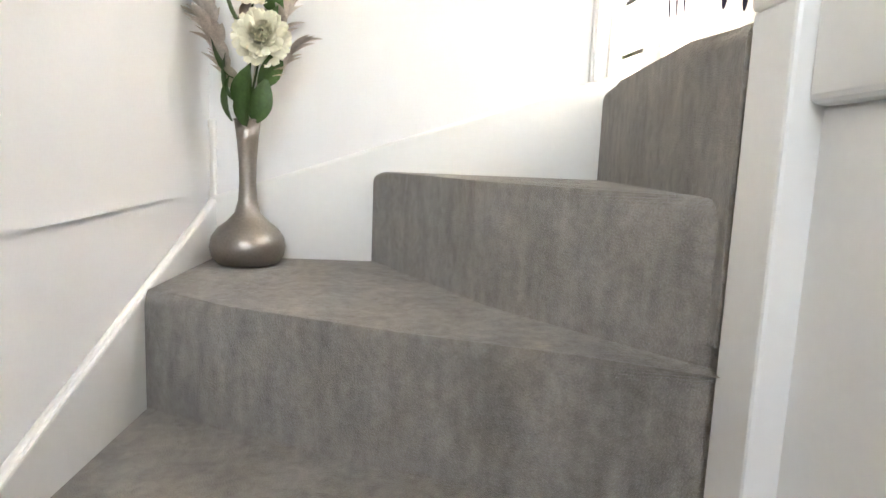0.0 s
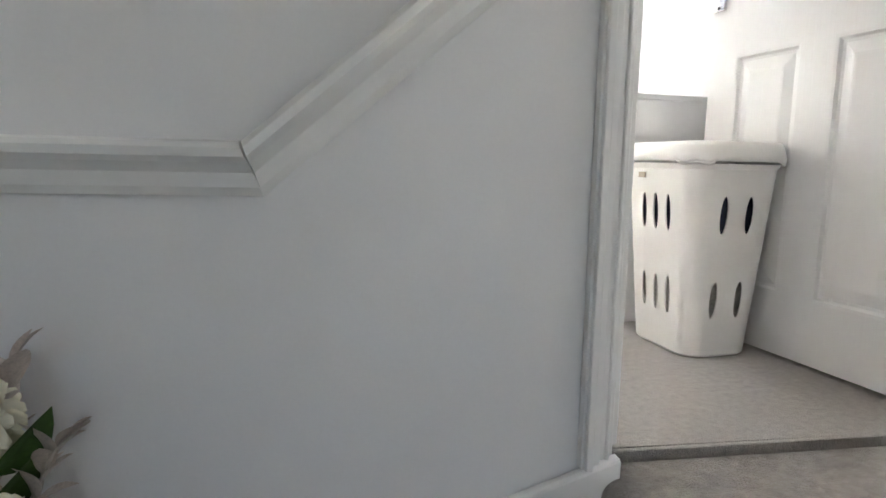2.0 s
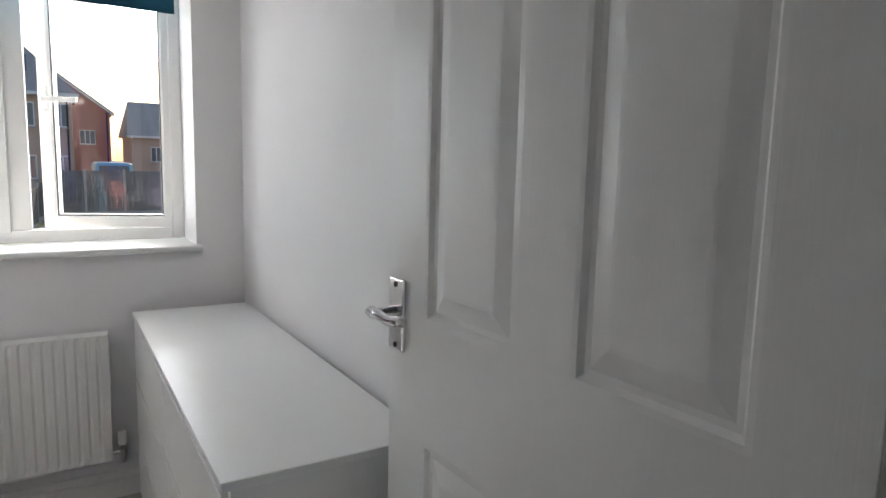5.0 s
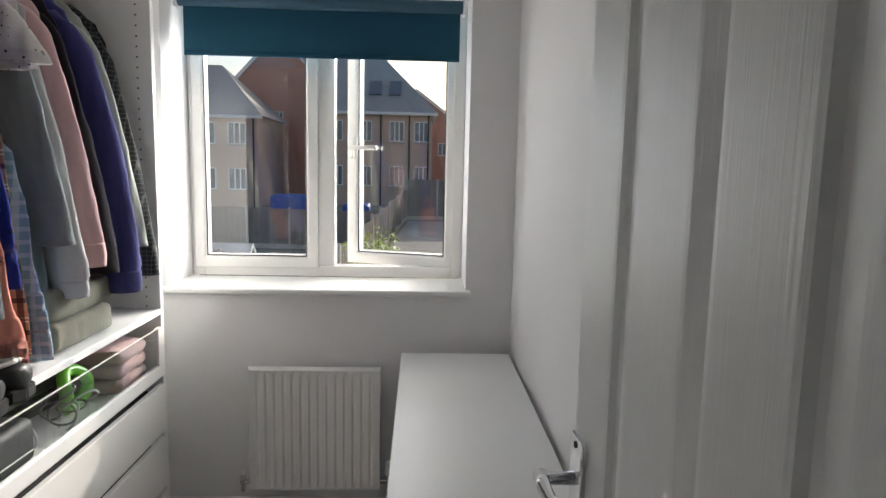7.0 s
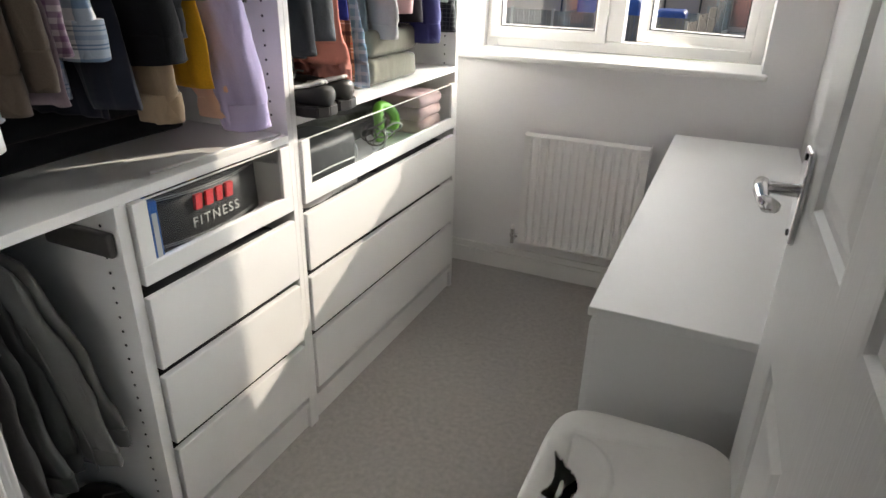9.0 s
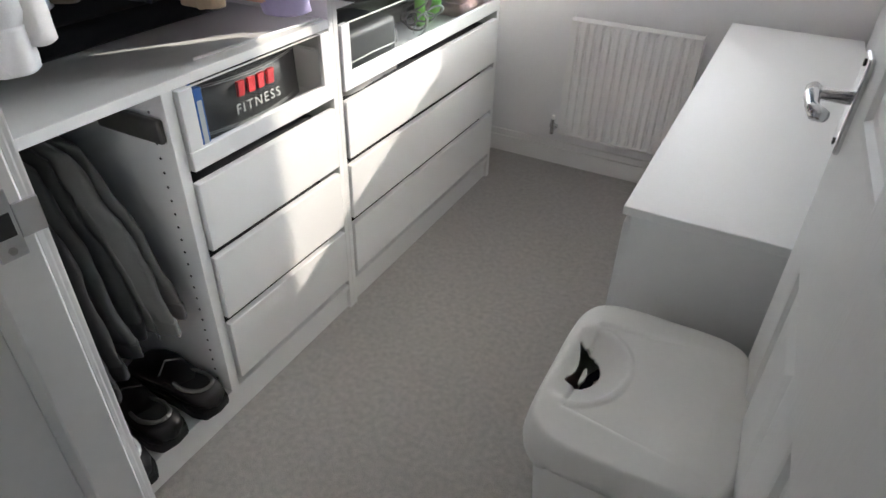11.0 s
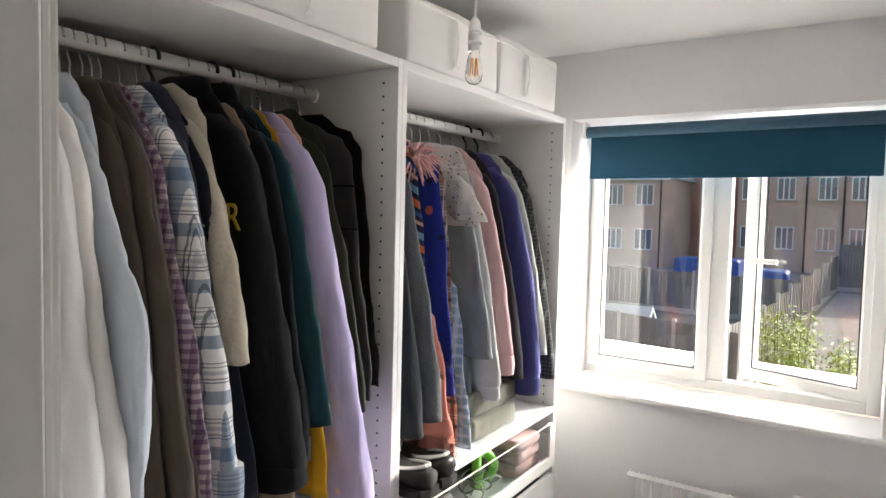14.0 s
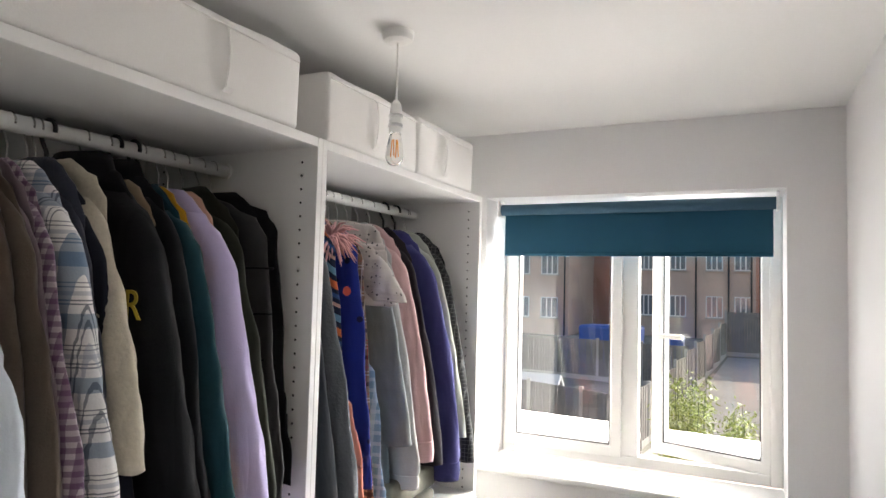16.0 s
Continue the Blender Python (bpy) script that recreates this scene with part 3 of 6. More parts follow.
def ham_ring(f, grow=0.0, z=None):
    hx, hy = HB[0] + (HT[0] - HB[0]) * f + grow, HB[1] + (HT[1] - HB[1]) * f + grow
    return [(x, y, HH * f if z is None else z) for x, y in rounded(hx, hy, 0.05 + 0.01 * f)]


bm = loft([ham_ring(0, -0.006, 0.0)] + [ham_ring(f) for f in (0.015, 0.25, 0.5, 0.75, 0.97)] + [ham_ring(1.0, 0.006), ham_ring(1.0, -0.004), ham_ring(0.5, -0.004), ham_ring(0.03, -0.004)], close_hi=True)
body = part("body", bm, PLASTIC, hamper)
# oval openings cut through the walls of the body
cut = bmesh.new()


def oval(centre, side, up, hw, hh, depth):
    c, s, u = Vector(centre), Vector(side), Vector(up)
    d = s.cross(u).normalized() * depth
    pts = [c + s * (hw * math.cos(a)) + u * (hh * math.sin(a)) for a in [2 * math.pi * k / 20 for k in range(20)]]
    bm_prism([p - d for p in pts], (0, 0, 0), d * 2, bm=cut)


for f, hh in ((0.745, 0.049), (0.308, 0.049)):
    hx, hy = HB[0] + (HT[0] - HB[0]) * f, HB[1] + (HT[1] - HB[1]) * f
    for sgn in (-1, 1):
        for u in (-0.038, 0.038):
            oval((u, sgn * hy, HH * f), (1, 0, 0), (0, sgn * 0.05, 1), 0.0115, hh, 0.02)
        for u in (-0.055, 0.0, 0.055):
            oval((sgn * hx, u, HH * f), (0, 1, 0), (sgn * 0.07, 0, 1), 0.0115, hh, 0.02)
bmesh.ops.recalc_face_normals(cut, faces=cut.faces)
cutter = bpy.data.objects.new("cutter", mesh_of("cutter", cut, PLASTIC))
scene.collection.objects.link(cutter)
mod = body.modifiers.new("holes", "BOOLEAN")
mod.object, mod.solver = cutter, "EXACT"
cutter.parent = body
bpy.context.view_layer.update()
dg = bpy.context.evaluated_depsgraph_get()
cut_mesh = bpy.data.meshes.new_from_object(body.evaluated_get(dg))
body.modifiers.clear()
body.data = cut_mesh
bpy.data.objects.remove(cutter)
LAUNDRY_DARK = mat("navy_laundry", (0.02, 0.022, 0.06), 0.9, vary=0.3, scale=14, fine=160, bump=0.4)
LAUNDRY_PALE = mat("pale_laundry", (0.55, 0.52, 0.48), 0.9, vary=0.35, scale=18, fine=160, bump=0.4)
def crumple(bm, amp, freq, seed):
    for v in bm.verts:
        v.co += Vector(noise.noise_vector(v.co * freq + Vector((seed, seed * 1.7, 0)))) * amp
    return bm


bm = loft([ham_ring(f, -0.02) for f in (0.56, 0.62, 0.68, 0.74, 0.8, 0.86)])
tagged(part("laundry", crumple(bm, 0.012, 18, 3), LAUNDRY_DARK, smooth=True), "crumpled navy clothes inside the hamper", "laundry").location = hamper.location
bm = loft([ham_ring(f, -0.02) for f in (0.03, 0.12, 0.2, 0.28, 0.36, 0.44, 0.52)])
tagged(part("laundry", crumple(bm, 0.012, 18, 8), LAUNDRY_PALE, smooth=True), "crumpled pale clothes inside the hamper", "laundry").location = hamper.location


bm = loft([ham_ring(f, -0.055) for f in (0.84, 0.88, 0.92, 0.95)])
tagged(part("laundry", crumple(bm, 0.02, 22, 5), mat("red_pale_laundry", (0.50, 0.42, 0.38), 0.9, vary=0.5, scale=30, fine=160, bump=0.4), smooth=True), "crumpled pale cloth at the top of the hamper", "laundry").location = hamper.location


# lid: rounded tray with a raised centre panel and a scooped hand opening on the west edge
def smooth(a, b, x):
    f = min(1.0, max(0.0, (x - a) / (b - a)))
    return f * f * (3 - 2 * f)


def lid_height(x, y):
    """Height of the lid over its foot at (x, y), both from -1 to 1: a rim, a sunk panel and a scoop before the hand hole."""
    r = (abs(x) ** 5 + abs(y) ** 5) ** 0.2
    z = 0.030 + 0.008 * (1 - r * r)
    if r > 0.93:
        z -= 0.030 * ((r - 0.93) / 0.07) ** 2
    half = 0.60 + 0.16 * (x + 0.7) / 1.4
    inside = smooth(0.0, 0.05, half - abs(y)) * smooth(0.0, 0.05, 0.70 - x) * smooth(0.0, 0.05, x + 0.74)
    z -= 0.006 * inside
    z += 0.005 * inside * smooth(-0.2, 0.55, x)
    d = ((x + 0.74) / 0.52) ** 2 + (y / 0.50) ** 2
    z -= 0.030 * max(0.0, 1 - d) ** 0.8 * smooth(-0.92, -0.66, x)
    z += 0.004 * math.exp(-((d - 1.05) / 0.12) ** 2) * inside
    return z


def lid_mesh():
    bm = bmesh.new()
    hx, hy = HT[0] + 0.014, HT[1] + 0.014
    corners = rounded(1, 1, 0.38, 16)
    outline = []
    for (xa, ya), (xb, yb) in zip(corners, corners[1:] + corners[:1]):
        cuts = max(1, round(math.hypot(xb - xa, yb - ya) / 0.035))
        outline += [(xa + (xb - xa) * k / cuts, ya + (yb - ya) * k / cuts) for k in range(cuts)]
    m, n = len(outline), 84
    rows = [[bm.verts.new((ux * k / n * hx, uy * k / n * hy, lid_height(ux * k / n, uy * k / n))) for ux, uy in outline] for k in range(1, n + 1)]
    for a, b in zip(rows, rows[1:]):
        for k in range(m):
            bm.faces.new((a[k], a[(k + 1) % m], b[(k + 1) % m], b[k]))
    centre = bm.verts.new((0, 0, lid_height(0, 0)))
    for k in range(m):
        bm.faces.new((centre, rows[0][(k + 1) % m], rows[0][k]))
    low = [bm.verts.new((v.co.x, v.co.y, -0.014)) for v in rows[-1]]
    for k in range(m):
        bm.faces.new((rows[-1][k], rows[-1][(k + 1) % m], low[(k + 1) % m], low[k]))
    gone = []
    for f in bm.faces:
        c = f.calc_center_median()
        x, y = c.x / hx, c.y / hy
        if x > -0.80 + 0.04 * math.cos(y * 9) and ((x + 0.80) / 0.31) ** 2 + ((y - 0.02) / 0.25) ** 2 < 1 and c.z > 0:
            gone.append(f)
    bmesh.ops.delete(bm, geom=gone, context="FACES")
    return bm


lid = part("lid", lid_mesh(), PLASTIC, hamper, "white glossy lid with a scooped hand hole", smooth=True)
lid.location = (0, 0, HH + 0.02)
mod = lid.modifiers.new("thickness", "SOLIDIFY")
mod.thickness = 0.004
part("tape_mark", bm_box(-0.157, -0.1535, 0.02, 0.05, HH - 0.04, HH - 0.025), mat("brown_label", (0.45, 0.38, 0.3), 0.7), hamper, "small worn paper label")

# ---- fitted wardrobes ----
WD = 0.58
PANEL = 0.018


def hole_rows(bm, y, side, z0, z1, xs=(-0.045, -0.50)):
    """Shelf-pin holes: small dark discs on a side panel."""
    for x in xs:
        z = z0
        while z < z1:
            bm_tube([(x, y, z), (x, y + side * 0.0012, z)], 0.0031, 6, bm)
            z += 0.032


def wardrobe(name, label, y0, y1, lo_panel, hi_panel):
    w = thing(name, label, "wardrobe", (0, 0, 0), "open wardrobes along the wall")
    part("side_panel", bm_box(-WD, 0, y0, y0 + lo_panel, 0, 2.01, 0.001, 1), LAMINATE, w)
    part("side_panel", bm_box(-WD, 0, y1 - hi_panel, y1, 0, 2.01, 0.001, 1), LAMINATE, w)
    a, b = y0 + lo_panel, y1 - hi_panel
    part("top_board", bm_box(-WD, -0.001, a, b, 1.988, 2.01, 0.001, 1), LAMINATE, w)
    part("bottom_board", bm_box(-WD, -0.002, a, b, 0.075, 0.093, 0.001, 1), LAMINATE, w)
    part("plinth", bm_box(-0.03, -0.012, a, b, 0, 0.075, 0.001, 1), LAMINATE, w)
    part("back_panel", bm_box(-WD, -WD + 0.006, a, b, 0.093, 1.988), LAMINATE, w)
    bm = bmesh.new()
    hole_rows(bm, b, -1, 0.93, 1.97)
    hole_rows(bm, a, 1, 0.93, 1.97)
    part("pin_holes", bm, DARK, w, "rows of dark shelf-pin holes")["kind"] = "stuff"
    rail = part("clothes_rail", bm_tube([(-0.28, a, 1.943), (-0.28, b, 1.943)], 0.0165, 16), RAIL, w, "pale grey metal clothes rail", smooth=True)
    for yy in (a + 0.004, b - 0.004):
        part("rail_cup", bm_tube([(-0.28, yy - 0.003, 1.943), (-0.28, yy + 0.003, 1.943)], 0.02, 16), PLASTIC, rail)
    return w


RAIL = mat("painted_rail", (0.74, 0.73, 0.71), 0.35, vary=0.05)
MID0, MID1 = -1.034, -0.998
FAR_A, FAR_B = -1.016, -0.006
NEAR_A, NEAR_B = -1.905, -1.0165
far = wardrobe("wardrobe", "open white wardrobe with one glass drawer and three plain drawers", FAR_A, FAR_B, 0.018, 0.022)
near = wardrobe("wardrobe", "open white wardrobe with drawers beside a trouser space", NEAR_A, NEAR_B, 0.018, 0.018)
DIV0, DIV1 = -1.535, -1.509
part("shelf", bm_box(-WD + 0.006, 0.0, FAR_A + 0.018, FAR_B - 0.022, 0.902, 0.922, 0.001, 1), LAMINATE, far)
part("shelf", bm_box(-WD + 0.006, 0.0, NEAR_A + 0.018, NEAR_B - 0.018, 0.866, 0.886, 0.001, 1), LAMINATE, near)
part("divider", bm_box(-WD + 0.006, -0.001, DIV0, DIV1, 0.093, 0.866, 0.001, 1), LAMINATE, near)
bm = bmesh.new()
hole_rows(bm, DIV0, -1, 0.12, 0.85)
part("pin_holes", bm, DARK, near)["kind"] = "stuff"
rail = part("trouser_rail", bm_tube([(-0.28, NEAR_A + 0.018, 0.80), (-0.28, DIV0, 0.80)], 0.0125, 14), RAIL, near, smooth=True)
part("rail_bracket", bm_box(-0.19, -0.010, DIV0 - 0.016, DIV0, 0.768, 0.818, 0.007, 3), mat("dark_grey_fitting", (0.10, 0.093, 0.086), 0.4, vary=0.1), near, "dark grey pull-out rail fitting")

TINT = glass_mat("smoked_glass", (0.78, 0.80, 0.80))


def plain_drawer(owner, y0, y1, z0, z1):
    d = part("drawer", bm_box(-0.012, 0.006, y0, y1, z0, z1, 0.0025, 2), LAMINATE, owner)
    part("drawer_side", bm_box(-0.55, -0.013, y0 + 0.012, y0 + 0.024, z0 + 0.01, z1 - 0.045), LAMINATE, d)
    part("drawer_side", bm_box(-0.55, -0.013, y1 - 0.024, y1 - 0.012, z0 + 0.01, z1 - 0.045), LAMINATE, d)
    part("drawer_base", bm_box(-0.55, -0.013, y0 + 0.024, y1 - 0.024, z0 + 0.012, z0 + 0.02), LAMINATE, d)
    return d


def glass_drawer(owner, y0, y1, z0, z1):
    bm = bm_box(-0.012, 0.006, y0, y1, z0, z0 + 0.042, 0.002, 2)
    bm_box(-0.0118, 0.0058, y0, y0 + 0.034, z0 + 0.042, z1, 0.002, 2, bm)
    bm_box(-0.0118, 0.0058, y1 - 0.034, y1, z0 + 0.042, z1, 0.002, 2, bm)
    d = part("glass_drawer", bm, LAMINATE, owner, "white drawer with a glass front")
    p = part("glass_front", bm_box(-0.005, -0.001, y0 + 0.032, y1 - 0.032, z0 + 0.04, z1 - 0.002), TINT, d, "clear glass drawer front")
    p.visible_shadow = False
    part("glass_edge", bm_box(-0.0055, -0.0005, y0 + 0.034, y1 - 0.034, z1 - 0.003, z1 - 0.0012), PLASTIC, d)
    part("drawer_side", bm_box(-0.55, -0.013, y0 + 0.008, y0 + 0.02, z0 + 0.01, z1 - 0.045), LAMINATE, d)
    part("drawer_side", bm_box(-0.55, -0.013, y1 - 0.02, y1 - 0.008, z0 + 0.01, z1 - 0.045), LAMINATE, d)
    part("drawer_base", bm_box(-0.55, -0.013, y0 + 0.02, y1 - 0.02, z0 + 0.012, z0 + 0.02), LAMINATE, d)
    part("drawer_back", bm_box(-0.56, -0.55, y0 + 0.008, y1 - 0.008, z0 + 0.01, z1 - 0.045), LAMINATE, d)
    return d


for owner, y0, y1 in ((far, -0.992, -0.034), (near, -1.503, -1.042)):
    glass_drawer(owner, y0, y1, 0.695, 0.862)
    for z0, z1 in ((0.503, 0.667), (0.312, 0.482), (0.118, 0.292)):
        plain_drawer(owner, y0, y1, z0, z1)

# clothes filler added in the plain drawers, coloured dark to shade the gaps
GAP_SHADE = mat("drawer_gap_shade", (0.03, 0.028, 0.03), 0.95, vary=0.3, scale=14, fine=200, bump=0.4)
for y0, y1 in ((-0.992, -0.034), (-1.503, -1.042)):
    for k, (z0, z1) in enumerate(((0.503, 0.667), (0.312, 0.482), (0.118, 0.292))):
        bm = bm_box(-0.54, -0.016, y0 + 0.027, y1 - 0.027, z0 + 0.021, z1 - 0.012, 0.02, 3)
        bmesh.ops.subdivide_edges(bm, edges=[e for e in bm.edges if e.calc_length() > 0.1], cuts=9, use_grid_fill=True)
        for v in bm.verts:
            if v.co.z > z0 + 0.06:
                v.co.z += 0.010 * noise.noise(v.co * 14 + Vector((k, 0, 0)))
        tagged(part("folded_clothes", bm, GAP_SHADE, smooth=True), "dark clothes filler that shades the gap over a closed drawer", "folded clothes", "clothes in the drawers")

# ---- storage boxes on the wardrobes ----
BOXCLOTH = mat("white_box_cloth", (0.85, 0.83, 0.81), 0.85, vary=0.03, scale=5, fine=320, bump=0.25, spec=0.2)


def storage_box(y0, y1, z1, handles, seed):
    b = thing("storage_box", "white zipped fabric storage box on the wardrobe top", "storage box", (0, 0, 2.0105), "white fabric boxes")
    bm = bm_box(-0.55, -0.004, y0, y1, 0, z1, 0.012, 3)
    bmesh.ops.subdivide_edges(bm, edges=[e for e in bm.edges if e.calc_length() > 0.2], cuts=7, use_grid_fill=True)
    for v in bm.verts:
        if v.co.z > 0.02:
            v.co += Vector((0.006, 0.003, 0.010)) * noise.noise(v.co * 4 + Vector((seed, 0, 0)))
    part("body", bm, BOXCLOTH, b, smooth=True)
    for y in handles:
        strap = bmesh.new()
        pts = [(-0.004, 0.022), (0.007, 0.030), (0.013, z1 * 0.35), (0.014, z1 * 0.6), (0.008, z1 - 0.030), (-0.004, z1 - 0.020)]
        bm_prism([(x, y - 0.011, z) for x, z in pts] + [(x - 0.003, y - 0.011, z) for x, z in pts[::-1]], (0, 0, 0), (0, 0.022, 0), bm=strap)
        part("strap", strap, BOXCLOTH, b)
    part("zip_seam", bm_box(-0.54, 0.001, y0 + 0.01, y1 - 0.01, z1 - 0.022, z1 - 0.018), BOXCLOTH, b)
    return b


storage_box(-1.89, -1.104, 0.172, (-1.326,), 1)
storage_box(-0.997, -0.535, 0.176, (-0.781,), 5)
storage_box(-0.53, -0.10, 0.18, (-0.345,), 9)

# ---- pendant lamp ----
pendant = thing("pendant_lamp", "bare filament bulb on a white ceiling cord", "pendant lamp", (0.10, -0.853, TOP))
part("ceiling_rose", bm_lathe([(0.0405, 0), (0.0405, -0.012), (0.037, -0.024), (0.02, -0.029), (0.006, -0.03)][::-1], 28), PLASTIC, pendant, smooth=False)
part("cord", bm_tube([(0, 0, -0.03), (0.001, 0, -0.1), (0, 0, -0.185)], 0.0028, 8), PLASTIC, pendant)
holder = part("lamp_holder", bm_lathe([(0.006, -0.178), (0.013, -0.188), (0.016, -0.212), (0.0165, -0.262)][::-1], 20), PLASTIC, pendant)
for zz in (-0.218, -0.242):
    part("ring", bm_lathe([(0.0178, zz - 0.004), (0.0186, zz), (0.0178, zz + 0.004)], 20), CHROME, holder)
BULB = glass_mat("bulb_glass", (1.0, 0.97, 0.92))
bulb = part("bulb", bm_lathe([(0.003, -0.345), (0.013, -0.342), (0.020, -0.334), (0.0225, -0.321), (0.0215, -0.305), (0.018, -0.284), (0.0145, -0.268), (0.0135, -0.258)], 24), BULB, pendant, "clear glass filament bulb", smooth=True)
bulb.visible_shadow = False
AMBER = mat("amber_filament", (0.9, 0.38, 0.06), 0.35, vary=0.05)
for k in range(4):
    a = math.pi / 2 * k
    part("filament", bm_tube([(0.005 * math.cos(a), 0.005 * math.sin(a), -0.28), (0.007 * math.cos(a + 0.3), 0.007 * math.sin(a + 0.3), -0.322)], 0.0011, 6), AMBER, bulb)

# ---- clothes ----
def cloth(name, color, rough=0.9, vary=0.12, fine=340.0, bump=0.2, sheen=0.15):
    m = mat(name, color, rough, vary=vary, scale=7, fine=fine, bump=bump, spec=0.15, depth=0.002, sheen=sheen)
    t = m.node_tree
    b = t.nodes["Principled BSDF"]
    first = b.inputs["Normal"].links[0].from_node
    co, mp = t.nodes.new("ShaderNodeTexCoord"), t.nodes.new("ShaderNodeMapping")
    mp.inputs["Scale"].default_value = (1.0, 1.0, 0.3)
    crease = t.nodes.new("ShaderNodeTexNoise")
    crease.inputs["Scale"].default_value, crease.inputs["Detail"].default_value = 11, 2
    crease.inputs["Distortion"].default_value = 0.9
    off = t.nodes.new("ShaderNodeMath")
    off.operation, off.inputs[1].default_value = "SUBTRACT", 0.5
    ridge = t.nodes.new("ShaderNodeMath")
    ridge.operation = "ABSOLUTE"
    bump2 = t.nodes.new("ShaderNodeBump")
    bump2.inputs["Strength"].default_value, bump2.inputs["Distance"].default_value = 0.4, 0.016
    t.links.new(co.outputs["Object"], mp.inputs[0])
    t.links.new(mp.outputs[0], crease.inputs["Vector"])
    t.links.new(crease.outputs["Fac"], off.inputs[0])
    t.links.new(off.outputs[0], ridge.inputs[0])
    t.links.new(ridge.outputs[0], bump2.inputs["Height"])
    t.links.new(bump2.outputs[0], first.inputs["Normal"])
    return m


def check_cloth(name, base, bands, pitch, slant=0.0):
    """Woven check: bands is a list of (from, to, colour, strength) in parts of the pitch, run both ways; with a slant, one set of slanting stripes."""
    m = cloth(name, base, vary=0.08)
    t = m.node_tree
    b = t.nodes["Principled BSDF"]
    src = b.inputs["Base Color"].links[0].from_socket
    co = t.nodes.new("ShaderNodeTexCoord")
    sep = t.nodes.new("ShaderNodeSeparateXYZ")
    t.links.new(co.outputs["Object"], sep.inputs[0])
    side = t.nodes.new("ShaderNodeMath")
    side.operation = "SUBTRACT"
    t.links.new(sep.outputs[0], side.inputs[0])
    thin = t.nodes.new("ShaderNodeMath")
    thin.operation, thin.inputs[1].default_value = "MULTIPLY", 0.35
    t.links.new(sep.outputs[1], thin.inputs[0])
    t.links.new(thin.outputs[0], side.inputs[1])
    lean = t.nodes.new("ShaderNodeMath")
    lean.operation = "MULTIPLY_ADD"
    lean.inputs[1].default_value = slant
    t.links.new(side.outputs[0], lean.inputs[0])
    t.links.new(sep.outputs[2], lean.inputs[2])
    for axis in ((lean.outputs[0],) if slant else (sep.outputs[2], side.outputs[0])):
        f = t.nodes.new("ShaderNodeMath")
        f.operation = "DIVIDE"
        f.inputs[1].default_value = pitch
        t.links.new(axis, f.inputs[0])
        fr = t.nodes.new("ShaderNodeMath")
        fr.operation = "FRACT"
        t.links.new(f.outputs[0], fr.inputs[0])
        for lo, hi, color, strength in bands:
            g = t.nodes.new("ShaderNodeMath")
            g.operation = "COMPARE"
            g.inputs[1].default_value, g.inputs[2].default_value = (lo + hi) / 2, (hi - lo) / 2
            t.links.new(fr.outputs[0], g.inputs[0])
            k = t.nodes.new("ShaderNodeMath")
            k.operation = "MULTIPLY"
            k.inputs[1].default_value = strength
            t.links.new(g.outputs[0], k.inputs[0])
            mix = t.nodes.new("ShaderNodeMix")
            mix.data_type = "RGBA"
            mix.inputs[7].default_value = (*color, 1)
            t.links.new(k.outputs[0], mix.inputs[0])
            t.links.new(src, mix.inputs[6])
            src = mix.outputs[2]
    t.links.new(src, b.inputs["Base Color"])
    return m


def blotch_cloth(name, base, spots, scale, threshold):
    """Printed cloth: blotches of several colours on a ground."""
    m = cloth(name, base, vary=0.08)
    t = m.node_tree
    b = t.nodes["Principled BSDF"]
    src = b.inputs["Base Color"].links[0].from_socket
    co = t.nodes.new("ShaderNodeTexCoord")
    for k, color in enumerate(spots):
        n = t.nodes.new("ShaderNodeTexVoronoi")
        n.inputs["Scale"].default_value = scale * (1 + 0.23 * k)
        mp = t.nodes.new("ShaderNodeMapping")
        mp.inputs["Location"].default_value = (k * 3.7, k * 1.3, k * 2.1)
        t.links.new(co.outputs["Object"], mp.inputs[0])
        t.links.new(mp.outputs[0], n.inputs["Vector"])
        g = t.nodes.new("ShaderNodeMath")
        g.operation = "LESS_THAN"
        g.inputs[1].default_value = threshold
        t.links.new(n.outputs["Distance"], g.inputs[0])
        mix = t.nodes.new("ShaderNodeMix")
        mix.data_type = "RGBA"
        mix.inputs[7].default_value = (*color, 1)
        t.links.new(g.outputs[0], mix.inputs[0])
        t.links.new(src, mix.inputs[6])
        src = mix.outputs[2]
    t.links.new(src, b.inputs["Base Color"])
    return m


